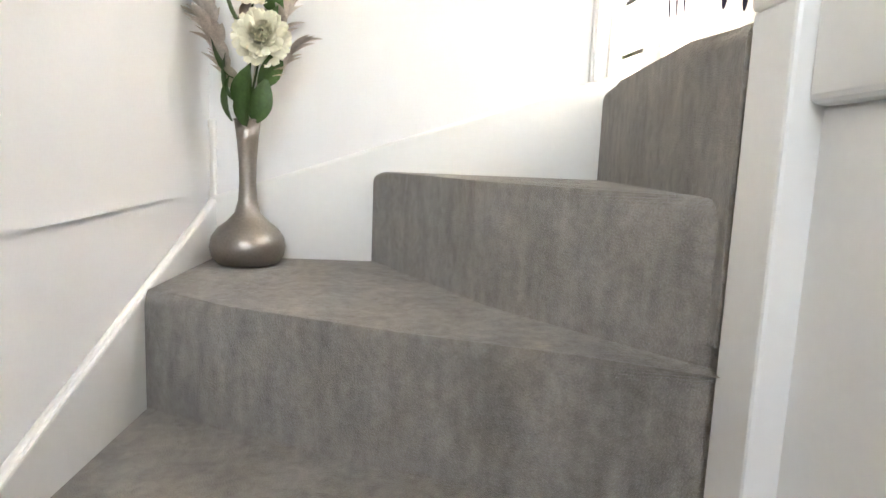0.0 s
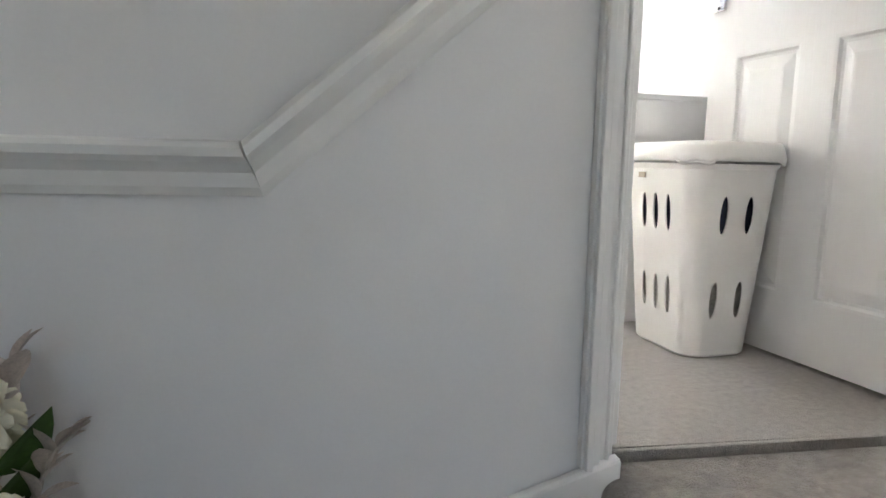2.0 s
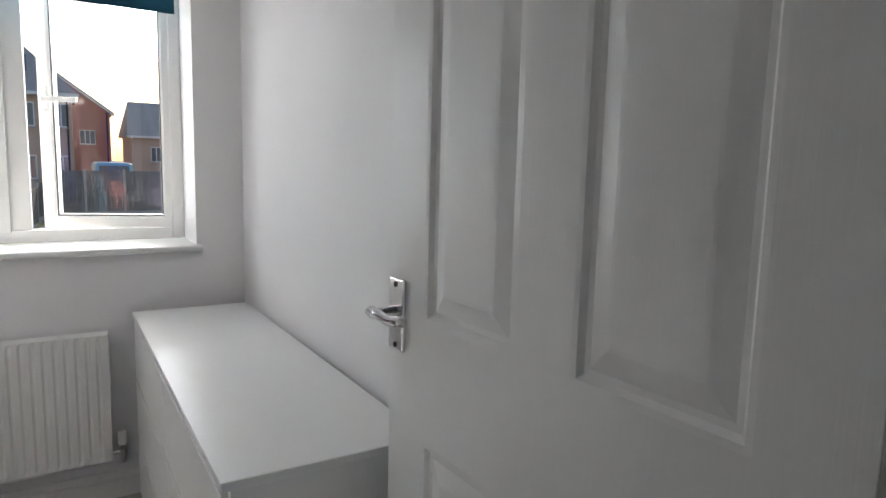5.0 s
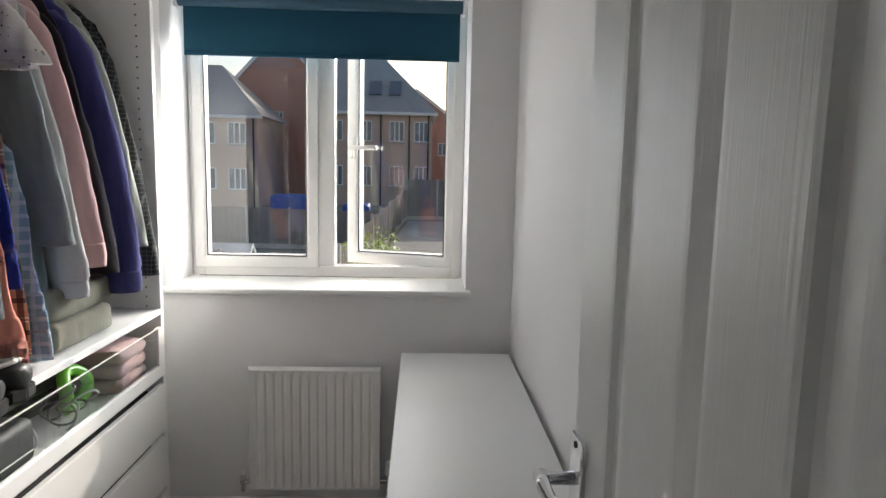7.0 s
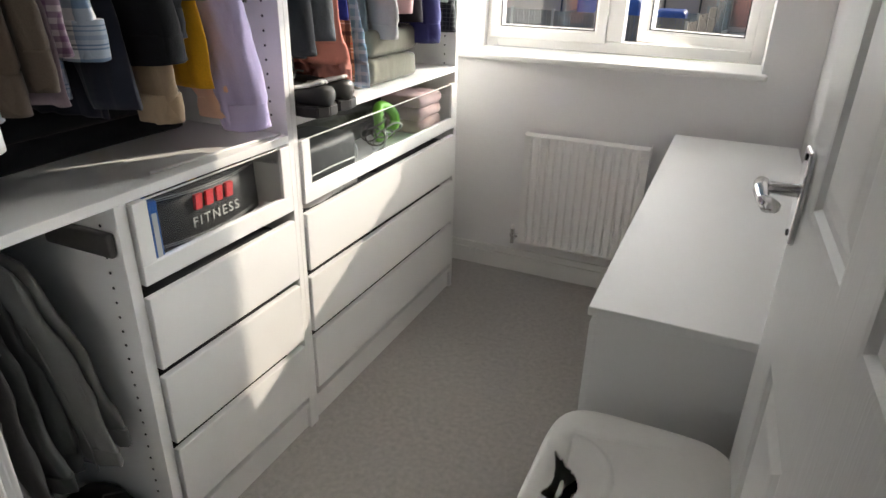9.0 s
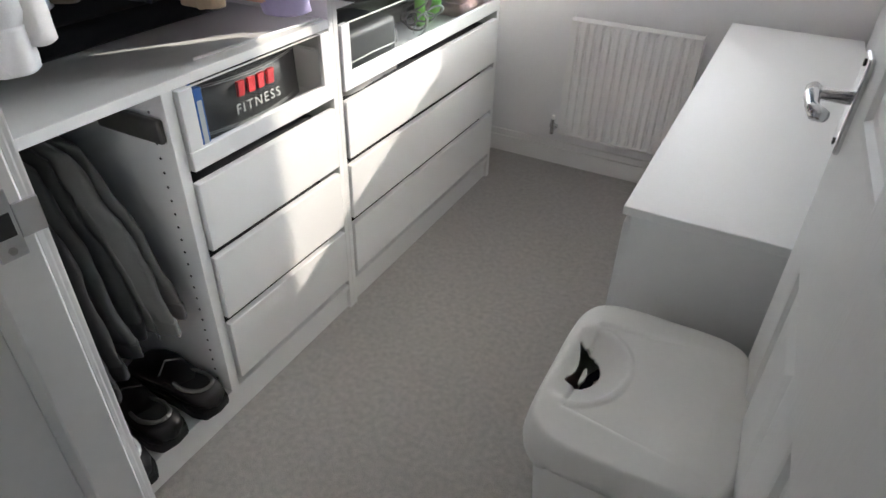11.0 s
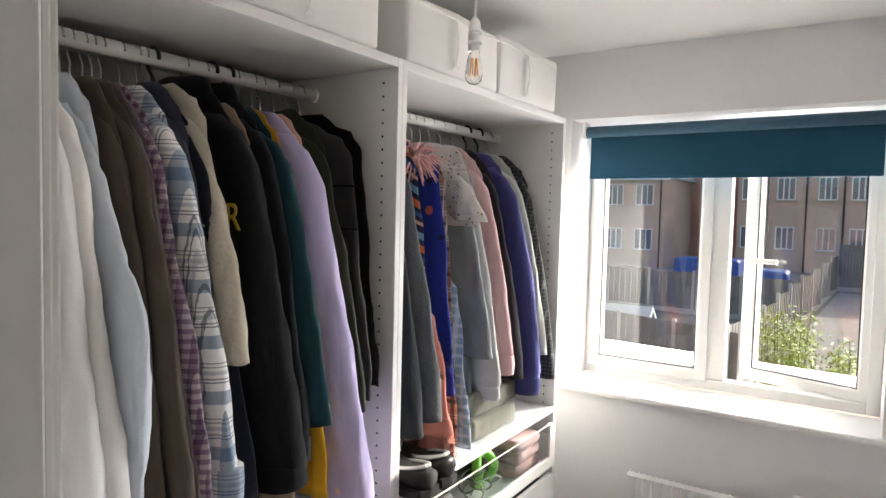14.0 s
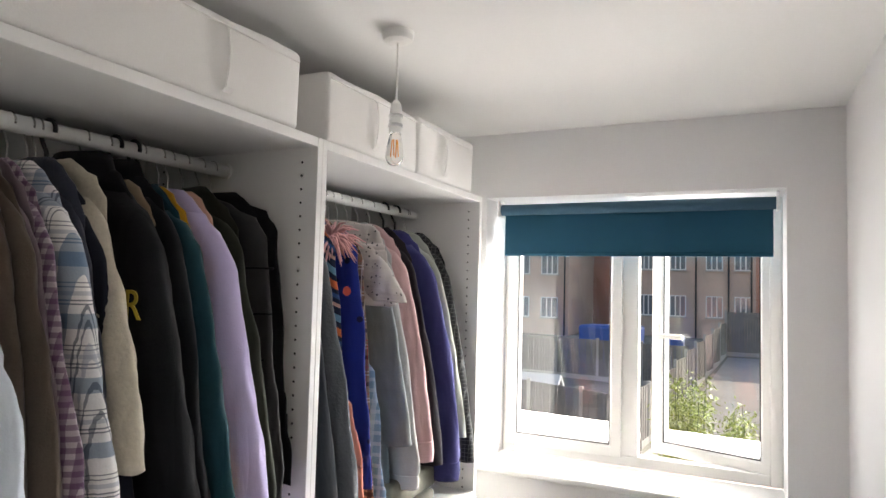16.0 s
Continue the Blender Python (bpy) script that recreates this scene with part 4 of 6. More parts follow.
C = {
    "blush": cloth("blush_cotton", (0.66, 0.50, 0.47)), "white": cloth("white_cotton", (0.90, 0.88, 0.875), vary=0.03),
    "ivory": cloth("ivory_cotton", (0.86, 0.83, 0.80), vary=0.04), "pale_blue": cloth("pale_blue_cotton", (0.68, 0.74, 0.81), vary=0.04),
    "brown": cloth("brown_brushed_cotton", (0.10, 0.075, 0.058)), "mauve": cloth("mauve_cotton", (0.22, 0.165, 0.19)),
    "navy": cloth("navy_wool", (0.016, 0.018, 0.03)), "fleece": cloth("oatmeal_fleece", (0.58, 0.52, 0.42), fine=120, bump=0.9),
    "black": cloth("black_cotton_jersey", (0.008, 0.008, 0.010), vary=0.2, sheen=0.05), "soft_black": cloth("washed_black_jersey", (0.012, 0.013, 0.016), sheen=0.06),
    "teal": cloth("dark_teal_jersey", (0.012, 0.055, 0.075)), "mustard": cloth("mustard_jersey", (0.62, 0.33, 0.02)),
    "lavender": cloth("lavender_sweatshirt", (0.53, 0.46, 0.70), vary=0.05), "peach": cloth("peach_jersey", (0.78, 0.48, 0.36), vary=0.06),
    "tan": cloth("tan_sweatshirt", (0.42, 0.31, 0.21), vary=0.08), "olive": cloth("dark_olive_twill", (0.03, 0.033, 0.022)),
    "puffer": cloth("grey_nylon", (0.045, 0.043, 0.045), rough=0.5), "mint": cloth("mint_cotton", (0.38, 0.60, 0.60)),
    "plum": check_cloth("purple_gingham", (0.50, 0.42, 0.46), [(0.0, 0.5, (0.10, 0.03, 0.10), 0.62)], 0.017),
    "plaid": check_cloth("blue_white_plaid", (0.84, 0.83, 0.82), [(0.02, 0.26, (0.04, 0.13, 0.26), 0.62), (0.40, 0.425, (0.03, 0.05, 0.09), 0.7), (0.46, 0.485, (0.03, 0.05, 0.09), 0.7), (0.55, 0.62, (0.30, 0.34, 0.42), 0.5), (0.68, 0.70, (0.03, 0.05, 0.09), 0.65), (0.75, 0.77, (0.03, 0.05, 0.09), 0.65)], 0.098),
    "charcoal": cloth("charcoal_wool", (0.022, 0.026, 0.034)), "slate": cloth("slate_marl", (0.055, 0.06, 0.085), fine=200, bump=0.6), "grey_knit": cloth("grey_knit", (0.11, 0.12, 0.135), fine=150, bump=0.8),
    "salmon": cloth("salmon_crepe", (0.72, 0.28, 0.22), vary=0.06), "stripe": check_cloth("navy_diagonal_print", (0.02, 0.03, 0.07), [(0.0, 0.17, (0.68, 0.17, 0.07), 0.95), (0.30, 0.46, (0.16, 0.34, 0.52), 0.95), (0.62, 0.70, (0.66, 0.40, 0.34), 0.9), (0.80, 0.90, (0.04, 0.10, 0.30), 0.9)], 0.115, slant=0.75),
    "cobalt": blotch_cloth("cobalt_floral", (0.012, 0.025, 0.22), [(0.55, 0.12, 0.10), (0.01, 0.01, 0.05)], 13, 0.17),
    "tartan": check_cloth("camel_tartan", (0.33, 0.22, 0.14), [(0.1, 0.25, (0.02, 0.015, 0.015), 0.8), (0.5, 0.54, (0.75, 0.70, 0.62), 0.8), (0.62, 0.66, (0.75, 0.70, 0.62), 0.8), (0.8, 0.83, (0.5, 0.05, 0.04), 0.7)], 0.075),
    "denim_stripe": check_cloth("pale_blue_pleats", (0.20, 0.34, 0.48), [(0.0, 0.35, (0.48, 0.60, 0.70), 0.6)], 0.03),
    "lace": blotch_cloth("white_lace", (0.62, 0.58, 0.55), [(0.05, 0.05, 0.06)], 70, 0.22),
    "grey": cloth("grey_viscose", (0.20, 0.22, 0.23)), "pale_grey": cloth("pale_grey_viscose", (0.42, 0.42, 0.42)),
    "pink": cloth("dusky_pink_crepe", (0.55, 0.36, 0.36), vary=0.06), "aubergine": cloth("black_brown_velvet", (0.014, 0.010, 0.014), sheen=0.1),
    "indigo": cloth("indigo_sweatshirt", (0.045, 0.045, 0.16)), "sage": cloth("sage_chiffon", (0.42, 0.44, 0.38), vary=0.05),
    "tweed": check_cloth("dark_tweed", (0.03, 0.03, 0.033), [(0.0, 0.12, (0.18, 0.18, 0.18), 0.6)], 0.014),
    "denim": cloth("blue_denim", (0.045, 0.08, 0.16), fine=420, bump=0.5), "black_denim": cloth("black_denim", (0.032, 0.030, 0.030), fine=420, bump=0.5),
    "grey_chino": cloth("grey_chino", (0.17, 0.168, 0.158), fine=420), "charcoal_chino": cloth("charcoal_chino", (0.052, 0.054, 0.052), fine=420),
    "khaki": cloth("khaki_canvas", (0.20, 0.19, 0.15)), "feather": cloth("pink_feathers", (0.75, 0.42, 0.42), fine=90, bump=1.0),
    "rose_fold": cloth("dusty_rose_cotton", (0.52, 0.36, 0.35)),
}


def ring_loft(rows, sides, shape, bm=None):
    """rows: (centre x, z, half x, half y, lean y); shape(a, row) moves a point of the ring."""
    bm = bm or bmesh.new()
    vs = []
    for i, (cx, z, hx, hy, cy) in enumerate(rows):
        ring = []
        for k in range(sides):
            a = 2 * math.pi * k / sides
            ca, sa = math.cos(a), math.sin(a)
            p = Vector((cx + hx * math.copysign(abs(ca) ** 0.85, ca), cy + hy * math.copysign(abs(sa) ** 1.1, sa), z))
            ring.append(bm.verts.new(p + shape(p, i / (len(rows) - 1))))
        vs.append(ring)
    for a, b in zip(vs, vs[1:]):
        for k in range(sides):
            bm.faces.new((a[k], a[(k + 1) % sides], b[(k + 1) % sides], b[k]))
    bm.faces.new(vs[0][::-1])
    bm.faces.new(vs[-1])
    return bm


def lerp(points, t):
    """Piecewise linear value from (t, value) pairs."""
    for (t0, v0), (t1, v1) in zip(points, points[1:]):
        if t <= t1:
            f = (t - t0) / (t1 - t0)
            f = f * f * (3 - 2 * f)
            return v0 + (v1 - v0) * f
    return points[-1][1]


def folds(seed, amp, tall=3.0):
    """Long hanging folds that deepen towards the hem, with short creases across them."""
    def f(p, t):
        q = Vector((p.x * 13 + seed * 7.3, p.y * 13, p.z * tall + seed))
        n, m = noise.noise(q), noise.noise(q + Vector((9, 4, 2)))
        ridge = 0.5 - abs(noise.noise(Vector((p.x * 30 + seed * 3.1, p.y * 12, p.z * (tall * 1.1) + p.x * 5)))) * 1.6
        cross = 0.30 - abs(noise.noise(Vector((p.x * 7 + seed, p.y * 9, p.z * 9 + p.x * 16))))
        fine = noise.noise(Vector((p.x * 34, p.y * 34 + seed, p.z * 12)))
        e = min(1.0, 0.3 + t * 1.2)
        return Vector(((0.35 * n + 0.12 * cross) * amp * e + fine * amp * 0.12, (0.6 * m + 0.75 * ridge + 0.35 * cross) * amp * e, fine * amp * 0.3))
    return f


seed_no = 0


def garment(name, label, y, key, hem=1.05, top=1.866, front=-0.03, thick=0.028, sleeve=None, cuff=None, body_front=-0.075, bulge=0.0, strap=False, group="clothes on the rail", lean=0.0, collar=None):
    """One garment on its hanger. sleeve: z of the sleeve's end, None for none; cuff: length of a cuff."""
    global seed_no
    seed_no += 1
    rnd = random.Random(seed_no)
    m = C[key]
    g = thing(name, label, name.replace("_", " "), (-0.28, y, 1.0), group)
    rows = []
    n = 44
    back, fr = -0.25, body_front + 0.28
    for i in range(n):
        t = i / (n - 1)
        z = top + (hem + rnd.uniform(0, 0.03) - top) * t
        w0 = 0.075 if not strap else 0.05
        hf = lerp([(0, w0), (0.03, w0 + 0.035), (0.08, fr * 0.72), (0.15, fr * 0.84), (0.5, fr * 0.95), (1, fr * 1.10)], t)
        hb = lerp([(0, -w0), (0.03, -w0 - 0.03), (0.10, back * 0.88), (0.2, back), (1, back * 0.98)], t)
        hy = lerp([(0, thick * 0.6), (0.08, thick * 0.75), (0.3, thick), (1, thick * 1.15)], t)
        rows.append(((hf + hb) / 2, z - 1.0, (hf - hb) / 2, hy, lean * t))
    part("body", ring_loft(rows, 56, folds(seed_no, 0.018, 1.8)), m, g, smooth=True)
    if sleeve is not None:
        n = 44
        rows = []
        sx = front + 0.28 - 0.045
        for i in range(n):
            t = i / (n - 1)
            z = top - 0.055 + (sleeve - top + 0.055) * t
            cx = lerp([(0, sx - 0.14), (0.06, sx - 0.098), (0.16, sx - 0.072)], t) if t < 0.16 else sx - 0.072 + 0.112 * (t - 0.16) / 0.84 + bulge * math.sin(math.pi * t) ** 2
            hx = lerp([(0, 0.030), (0.12, 0.055), (0.5, 0.066 + bulge * 0.4), (0.86, 0.062), (1, 0.055)], t)
            if cuff and (z - sleeve) < cuff:
                hx *= 0.86
            hy = lerp([(0, thick * 0.7), (0.2, thick * 0.95), (0.8, thick * 1.25), (1, thick * 1.2)], t)
            rows.append((cx, z - 1.0, hx, hy, -0.006 + lean * t + rnd.uniform(-0.001, 0.001)))
        s = part("sleeve", ring_loft(rows, 36, folds(seed_no + 50, 0.016, 2.6)), m, g, smooth=True)
        if cuff:
            rows = [(sx + 0.038, sleeve - 1.0 + cuff * f, 0.050 + 0.003 * (0.1 < f < 0.9), thick * 1.2, -0.006 + lean) for f in (1.0, 0.93, 0.5, 0.07, -0.02)]
            part("cuff", ring_loft(rows, 20, folds(seed_no + 80, 0.004, 8.0)), m, s, smooth=True)
    if collar:
        bm = ring_loft([(0.0, top - 1.02 + dz, 0.07 + 0.015 * k, thick * 0.9, 0) for k, dz in enumerate((0.045, 0.02, -0.005, -0.02))][::-1], 20, folds(seed_no + 20, 0.006))
        part("collar", bm, C[collar], g, smooth=True)
    return g


HOOK = mat("hanger_steel", (0.62, 0.61, 0.60), 0.25, 1.0)
WOOD = mat("hanger_wood", (0.42, 0.24, 0.11), 0.5, vary=0.15, scale=20, fine=90)


def hanger(y, dark=False, tilt=0.0, label="thin wire-hook clothes hanger on the rail"):
    h = thing("clothes_hanger", "black plastic clothes hanger on the rail" if dark else label, "clothes hanger", (-0.28, y, 1.943), "hangers on the rails")
    r = 0.0042 if dark else 0.0017
    rr = 0.0165 + r
    pts = [(rr * math.cos(a), 0, rr * math.sin(a)) for a in [radians(-15 + 21 * k) for k in range(12)]]
    pts += [(-rr * 0.6, 0, -0.022), (0, 0, -0.042), (0, 0, -0.118)]
    part("hook", bm_tube(pts, r, 8), BLACK if dark else HOOK, h, smooth=True)
    part("arm", bm_tube([(-0.11, 0, -0.178), (-0.055, 0, -0.146), (0, 0, -0.118), (0.055, 0, -0.146), (0.11, 0, -0.178)], [0.004, 0.005, 0.006, 0.005, 0.004], 8), BLACK if dark else STITCH, h, smooth=True)
    h.rotation_euler.z = tilt
    return h


NEAR_CLOTHES = [
    ("shirt", "blush pink cotton shirt on a hanger", -1.862, "blush", dict(hem=1.0, sleeve=1.06, front=-0.02)),
    ("shirt", "white cotton shirt on a hanger", -1.822, "white", dict(hem=0.97, sleeve=0.985, cuff=0.06, front=0.0)),
    ("shirt", "crumpled white linen shirt on a hanger", -1.775, "white", dict(hem=0.96, sleeve=0.99, cuff=0.06, thick=0.03, front=0.02)),
    ("shirt", "ivory shirt on a hanger", -1.742, "ivory", dict(hem=1.0, sleeve=1.02, thick=0.026, front=0.012)),
    ("shirt", "pale blue cotton shirt with a bent sleeve", -1.695, "pale_blue", dict(hem=1.04, sleeve=1.05, thick=0.020, bulge=0.05, cuff=0.05, front=-0.03)),
    ("shirt", "mint green cotton top hanging low", -1.672, "mint", dict(hem=0.985, top=1.45, sleeve=None, thick=0.012, body_front=-0.055)),
    ("shirt", "dark brown brushed cotton shirt on a hanger", -1.655, "brown", dict(hem=1.02, sleeve=1.055, thick=0.022, cuff=0.06, front=-0.02)),
    ("shirt", "brown overshirt on a hanger", -1.632, "brown", dict(hem=1.04, sleeve=1.085, thick=0.018, front=-0.005, cuff=0.06, lean=0.02)),
    ("shirt", "muted mauve shirt on a hanger", -1.615, "mauve", dict(hem=1.06, sleeve=1.06, thick=0.013, front=-0.015, lean=0.02)),
    ("shirt", "purple and white gingham shirt on a hanger", -1.598, "plum", dict(hem=1.08, sleeve=1.13, thick=0.014, front=-0.01, lean=0.02)),
    ("shirt", "blue and white plaid shirt on a hanger", -1.562, "plaid", dict(hem=1.05, sleeve=1.12, thick=0.026, front=0.0, cuff=0.06, lean=0.04)),
    ("sweatshirt", "slate grey marl sweatshirt on a hanger", -1.527, "slate", dict(hem=1.12, sleeve=1.2, thick=0.018, front=-0.03, top=1.88)),
    ("coat", "dark navy wool coat on a hanger", -1.512, "navy", dict(hem=0.985, sleeve=1.03, thick=0.018, front=-0.012, lean=0.045)),
    ("fleece_jacket", "oatmeal fleece jacket on a hanger", -1.492, "fleece", dict(hem=1.34, sleeve=1.36, thick=0.02, front=-0.03, top=1.885)),
    ("hoodie", "black hooded sweatshirt with a small yellow letter", -1.420, "black", dict(hem=1.05, sleeve=1.10, thick=0.042, front=0.012, cuff=0.05, top=1.885, collar="black", lean=0.03)),
    ("sweatshirt", "tan sweatshirt with ribbed cuffs", -1.372, "tan", dict(hem=1.06, sleeve=0.99, thick=0.024, front=-0.015, cuff=0.05)),
    ("hoodie", "washed black hooded sweatshirt on a hanger", -1.352, "soft_black", dict(hem=1.08, sleeve=1.14, thick=0.026, front=-0.005, cuff=0.05, top=1.885, collar="soft_black")),
    ("sweatshirt", "dark teal sweatshirt on a hanger", -1.307, "teal", dict(hem=1.02, sleeve=1.2, thick=0.024, front=0.0)),
    ("sweatshirt", "mustard yellow sweatshirt on a hanger", -1.290, "mustard", dict(hem=1.04, sleeve=1.04, thick=0.014, front=-0.02)),
    ("sweatshirt", "peach pink sweatshirt on a hanger", -1.215, "peach", dict(hem=1.0, sleeve=0.965, thick=0.016, front=-0.025, cuff=0.04)),
    ("sweatshirt", "lavender sweatshirt with a ribbed cuff", -1.240, "lavender", dict(hem=1.02, sleeve=0.94, thick=0.04, front=0.015, cuff=0.055, lean=0.06)),
    ("jacket", "dark olive twill jacket on a hanger", -1.172, "olive", dict(hem=1.15, sleeve=1.19, thick=0.022, front=-0.02, top=1.88)),
    ("puffer_vest", "grey quilted sleeveless vest on a hanger", -1.125, "puffer", dict(hem=1.2, thick=0.03, body_front=-0.02, top=1.86)),
    ("jacket", "black jacket at the end of the rail", -1.085, "black", dict(hem=1.20, thick=0.018, body_front=-0.025, top=1.88)),
]
FAR_CLOTHES = [
    ("coat", "charcoal wool coat on a hanger", -0.925, "charcoal", dict(hem=1.0, sleeve=1.06, thick=0.03, front=-0.03)),
    ("cardigan", "long grey knitted cardigan on a hanger", -0.864, "grey_knit", dict(hem=1.03, sleeve=1.09, thick=0.024, front=-0.015)),
    ("dress", "salmon pink dress with a straight hem", -0.800, "salmon", dict(hem=0.95, thick=0.034, body_front=0.01, top=1.42)),
    ("scarf", "narrow navy scarf printed in orange and blue", -0.828, "stripe", dict(hem=1.15, thick=0.012, body_front=-0.05, top=1.86, strap=True)),
    ("dress", "cobalt blue dress with orange flowers", -0.765, "cobalt", dict(hem=1.12, thick=0.034, body_front=-0.015)),
    ("dress", "camel tartan pinafore dress on a hanger", -0.683, "tartan", dict(hem=0.945, thick=0.014, body_front=-0.05, strap=True)),
    ("skirt", "pale blue pleated skirt on a hanger", -0.636, "denim_stripe", dict(hem=0.93, thick=0.02, body_front=-0.03, top=1.5)),
    ("blouse", "white lace blouse with dark embroidery", -0.600, "lace", dict(hem=1.6, thick=0.022, body_front=-0.05, sleeve=1.62, front=-0.04)),
    ("dress", "plain grey viscose dress on a hanger", -0.553, "grey", dict(hem=1.05, thick=0.026, sleeve=1.2, front=-0.035)),
    ("blouse", "pale grey blouse with long sleeves", -0.496, "pale_grey", dict(hem=1.1, thick=0.022, sleeve=1.06, front=-0.03, cuff=0.04)),
    ("blouse", "dusky pink blouse with frilled cuffs", -0.434, "pink", dict(hem=1.15, thick=0.028, sleeve=1.13, front=-0.015, cuff=0.06)),
    ("jacket", "black velvet jacket on a hanger", -0.356, "aubergine", dict(hem=1.06, thick=0.028, sleeve=1.10, front=-0.025)),
    ("hoodie", "indigo blue sweatshirt with ribbed cuffs", -0.263, "indigo", dict(hem=1.08, thick=0.034, sleeve=1.03, front=0.0, cuff=0.06, bulge=0.01)),
    ("blouse", "sheer sage chiffon blouse on a hanger", -0.180, "sage", dict(hem=1.12, thick=0.022, sleeve=1.15, front=-0.02)),
    ("jacket", "dark checked tweed jacket on a hanger", -0.107, "tweed", dict(hem=1.05, thick=0.026, sleeve=1.05, front=-0.015)),
    ("jacket", "black jacket beside the wardrobe side", -0.095, "black", dict(hem=1.06, thick=0.024, sleeve=1.1, front=-0.03)),
]
for group, rows in (("clothes in the first wardrobe", NEAR_CLOTHES), ("clothes in the second wardrobe", FAR_CLOTHES)):
    for i, (name, label, y, key, kw) in enumerate(rows):
        garment(name, label, y, key, group=group, **kw)
        hanger(y + 0.003, dark=(label.startswith("washed") or label.startswith("oatmeal") or label.startswith("dark teal") or label.startswith("ivory") or label.startswith("sheer") or label.startswith("indigo")), tilt=0.06 * math.sin(i * 2.1))
# quilting and zip of the sleeveless vest
vest = next(o for o in scene.objects if o.name == "puffer_vest")
for z in (1.30, 1.40, 1.50, 1.60, 1.70):
    part("quilt_seam", bm_tube([(0.02, -0.031, z - 1.0), (0.12, -0.034, z - 1.004), (0.20, -0.024, z - 1.0), (0.243, -0.004, z - 1.0)], 0.0028, 6), C["black"], vest, smooth=True)
part("armhole_binding", bm_tube([(0.06 + 0.09 * math.cos(a), -0.036 + 0.004 * math.sin(a), 0.66 + 0.15 * math.sin(a)) for a in [2 * math.pi * k / 24 for k in range(25)]], 0.004, 6), C["black"], vest, smooth=True)
# small yellow chest letter on the black hooded sweatshirt
LETTER = mat("mustard_print", (0.45, 0.33, 0.03), 0.8)
font_curve = bpy.data.curves.new("letter", "FONT")
font_curve.body, font_curve.size, font_curve.extrude = "R", 0.075, 0.001
letter = new("letter_print", font_curve)
letter.data.materials.append(LETTER)
tagged(letter, "small mustard printed letter on black cloth", "print")
letter.matrix_world = Matrix.Translation((-0.085, -1.462, 1.60)) @ Euler((radians(90), 0, 0)).to_matrix().to_4x4()
# feather trim on the scarf's hanger
bm = bmesh.new()
rnd = random.Random(4)
for k in range(90):
    a, e = rnd.uniform(0, 6.28), rnd.uniform(-0.9, 0.6)
    L = rnd.uniform(0.05, 0.10)
    d = Vector((math.cos(a) * 0.9, math.sin(a) * 0.5, e)).normalized()
    bm_tube([d * 0.01, d * L * 0.6, d * L + Vector((0, 0, -0.02))], [0.006, 0.004, 0.001], 5, bm)
tagged(part("feather_trim", bm, C["feather"], smooth=True), "fluffy pale pink feather trim", "feather trim").location = (-0.12, -0.80, 1.80)

# ---- trousers ----
def trousers(label, y, key, hem, thick, front, lean=0.0):
    global seed_no
    seed_no += 1
    g = thing("trousers", label, "trousers", (-0.28, y, 0.0), "trousers on the low rail")
    n = 30
    for side, drop in ((-1, 0.0), (1, 0.022)):
        rows = []
        low = hem + drop
        half = thick * 0.7
        for i in range(n):
            t = i / (n - 1)
            z = 0.775 + (low - 0.775) * t
            hf = lerp([(0, 0.08), (0.03, 0.15), (0.10, front + 0.28 - 0.09), (0.45, front + 0.25), (1, front + 0.285)], t) - (0.012 if side > 0 else 0)
            hb = lerp([(0, -0.1), (0.1, -0.17), (1, -0.18)], t)
            rows.append(((hf + hb) / 2, z, (hf - hb) / 2, lerp([(0, half * 0.5), (0.2, half), (1, half * 0.85)], t), side * half * 0.5 + lean * t))
        leg = part("leg", ring_loft(rows, 48, folds(seed_no + side * 11, 0.022, 4.5)), C[key], g, smooth=True)
        last = rows[-1]
        part("hem", ring_loft([(last[0] + 0.002, low + f, last[2] + grow, last[3] * 1.06, last[4]) for f, grow in ((0.038, 0.0), (0.036, 0.004), (0.0, 0.004), (-0.003, 0.001))], 48, folds(seed_no + side * 11, 0.020, 4.5)), C[key], leg, smooth=True)
        x1 = front + 0.28 - 0.02
        part("side_seam", bm_tube([(x1 - 0.055 * (1 - k / 10) ** 2 + 0.003 * math.sin(k * 1.7), side * half * 0.5 - half * 0.93 + lean * (0.2 + 0.8 * k / 10), 0.68 + (low - 0.68) * k / 10) for k in range(11)], 0.0018, 6), C[key], leg, smooth=True)
    h = hanger(y, label="thin wire-hook trouser hanger")
    h.location.z = 0.80
    h.scale = (0.8, 1.0, 0.8)
    return g


trousers("blue denim jeans folded on a hanger", -1.848, "denim", 0.24, 0.036, 0.0)
trousers("black denim jeans folded on a hanger", -1.785, "black_denim", 0.31, 0.055, -0.015, 0.005)
trousers("charcoal trousers folded on a hanger", -1.712, "charcoal_chino", 0.345, 0.050, -0.04, 0.015)
trousers("grey cotton trousers folded on a hanger", -1.650, "grey_chino", 0.345, 0.042, -0.02, 0.04)

# ---- shoes ----
LEATHER = mat("black_leather", (0.012, 0.011, 0.011), 0.42, vary=0.15, scale=12, fine=220, bump=0.25)
RUBBER = mat("black_rubber", (0.018, 0.017, 0.017), 0.7)
SHOE_SHADE = mat("shoe_inside_shade", (0.006, 0.006, 0.006), 0.9)


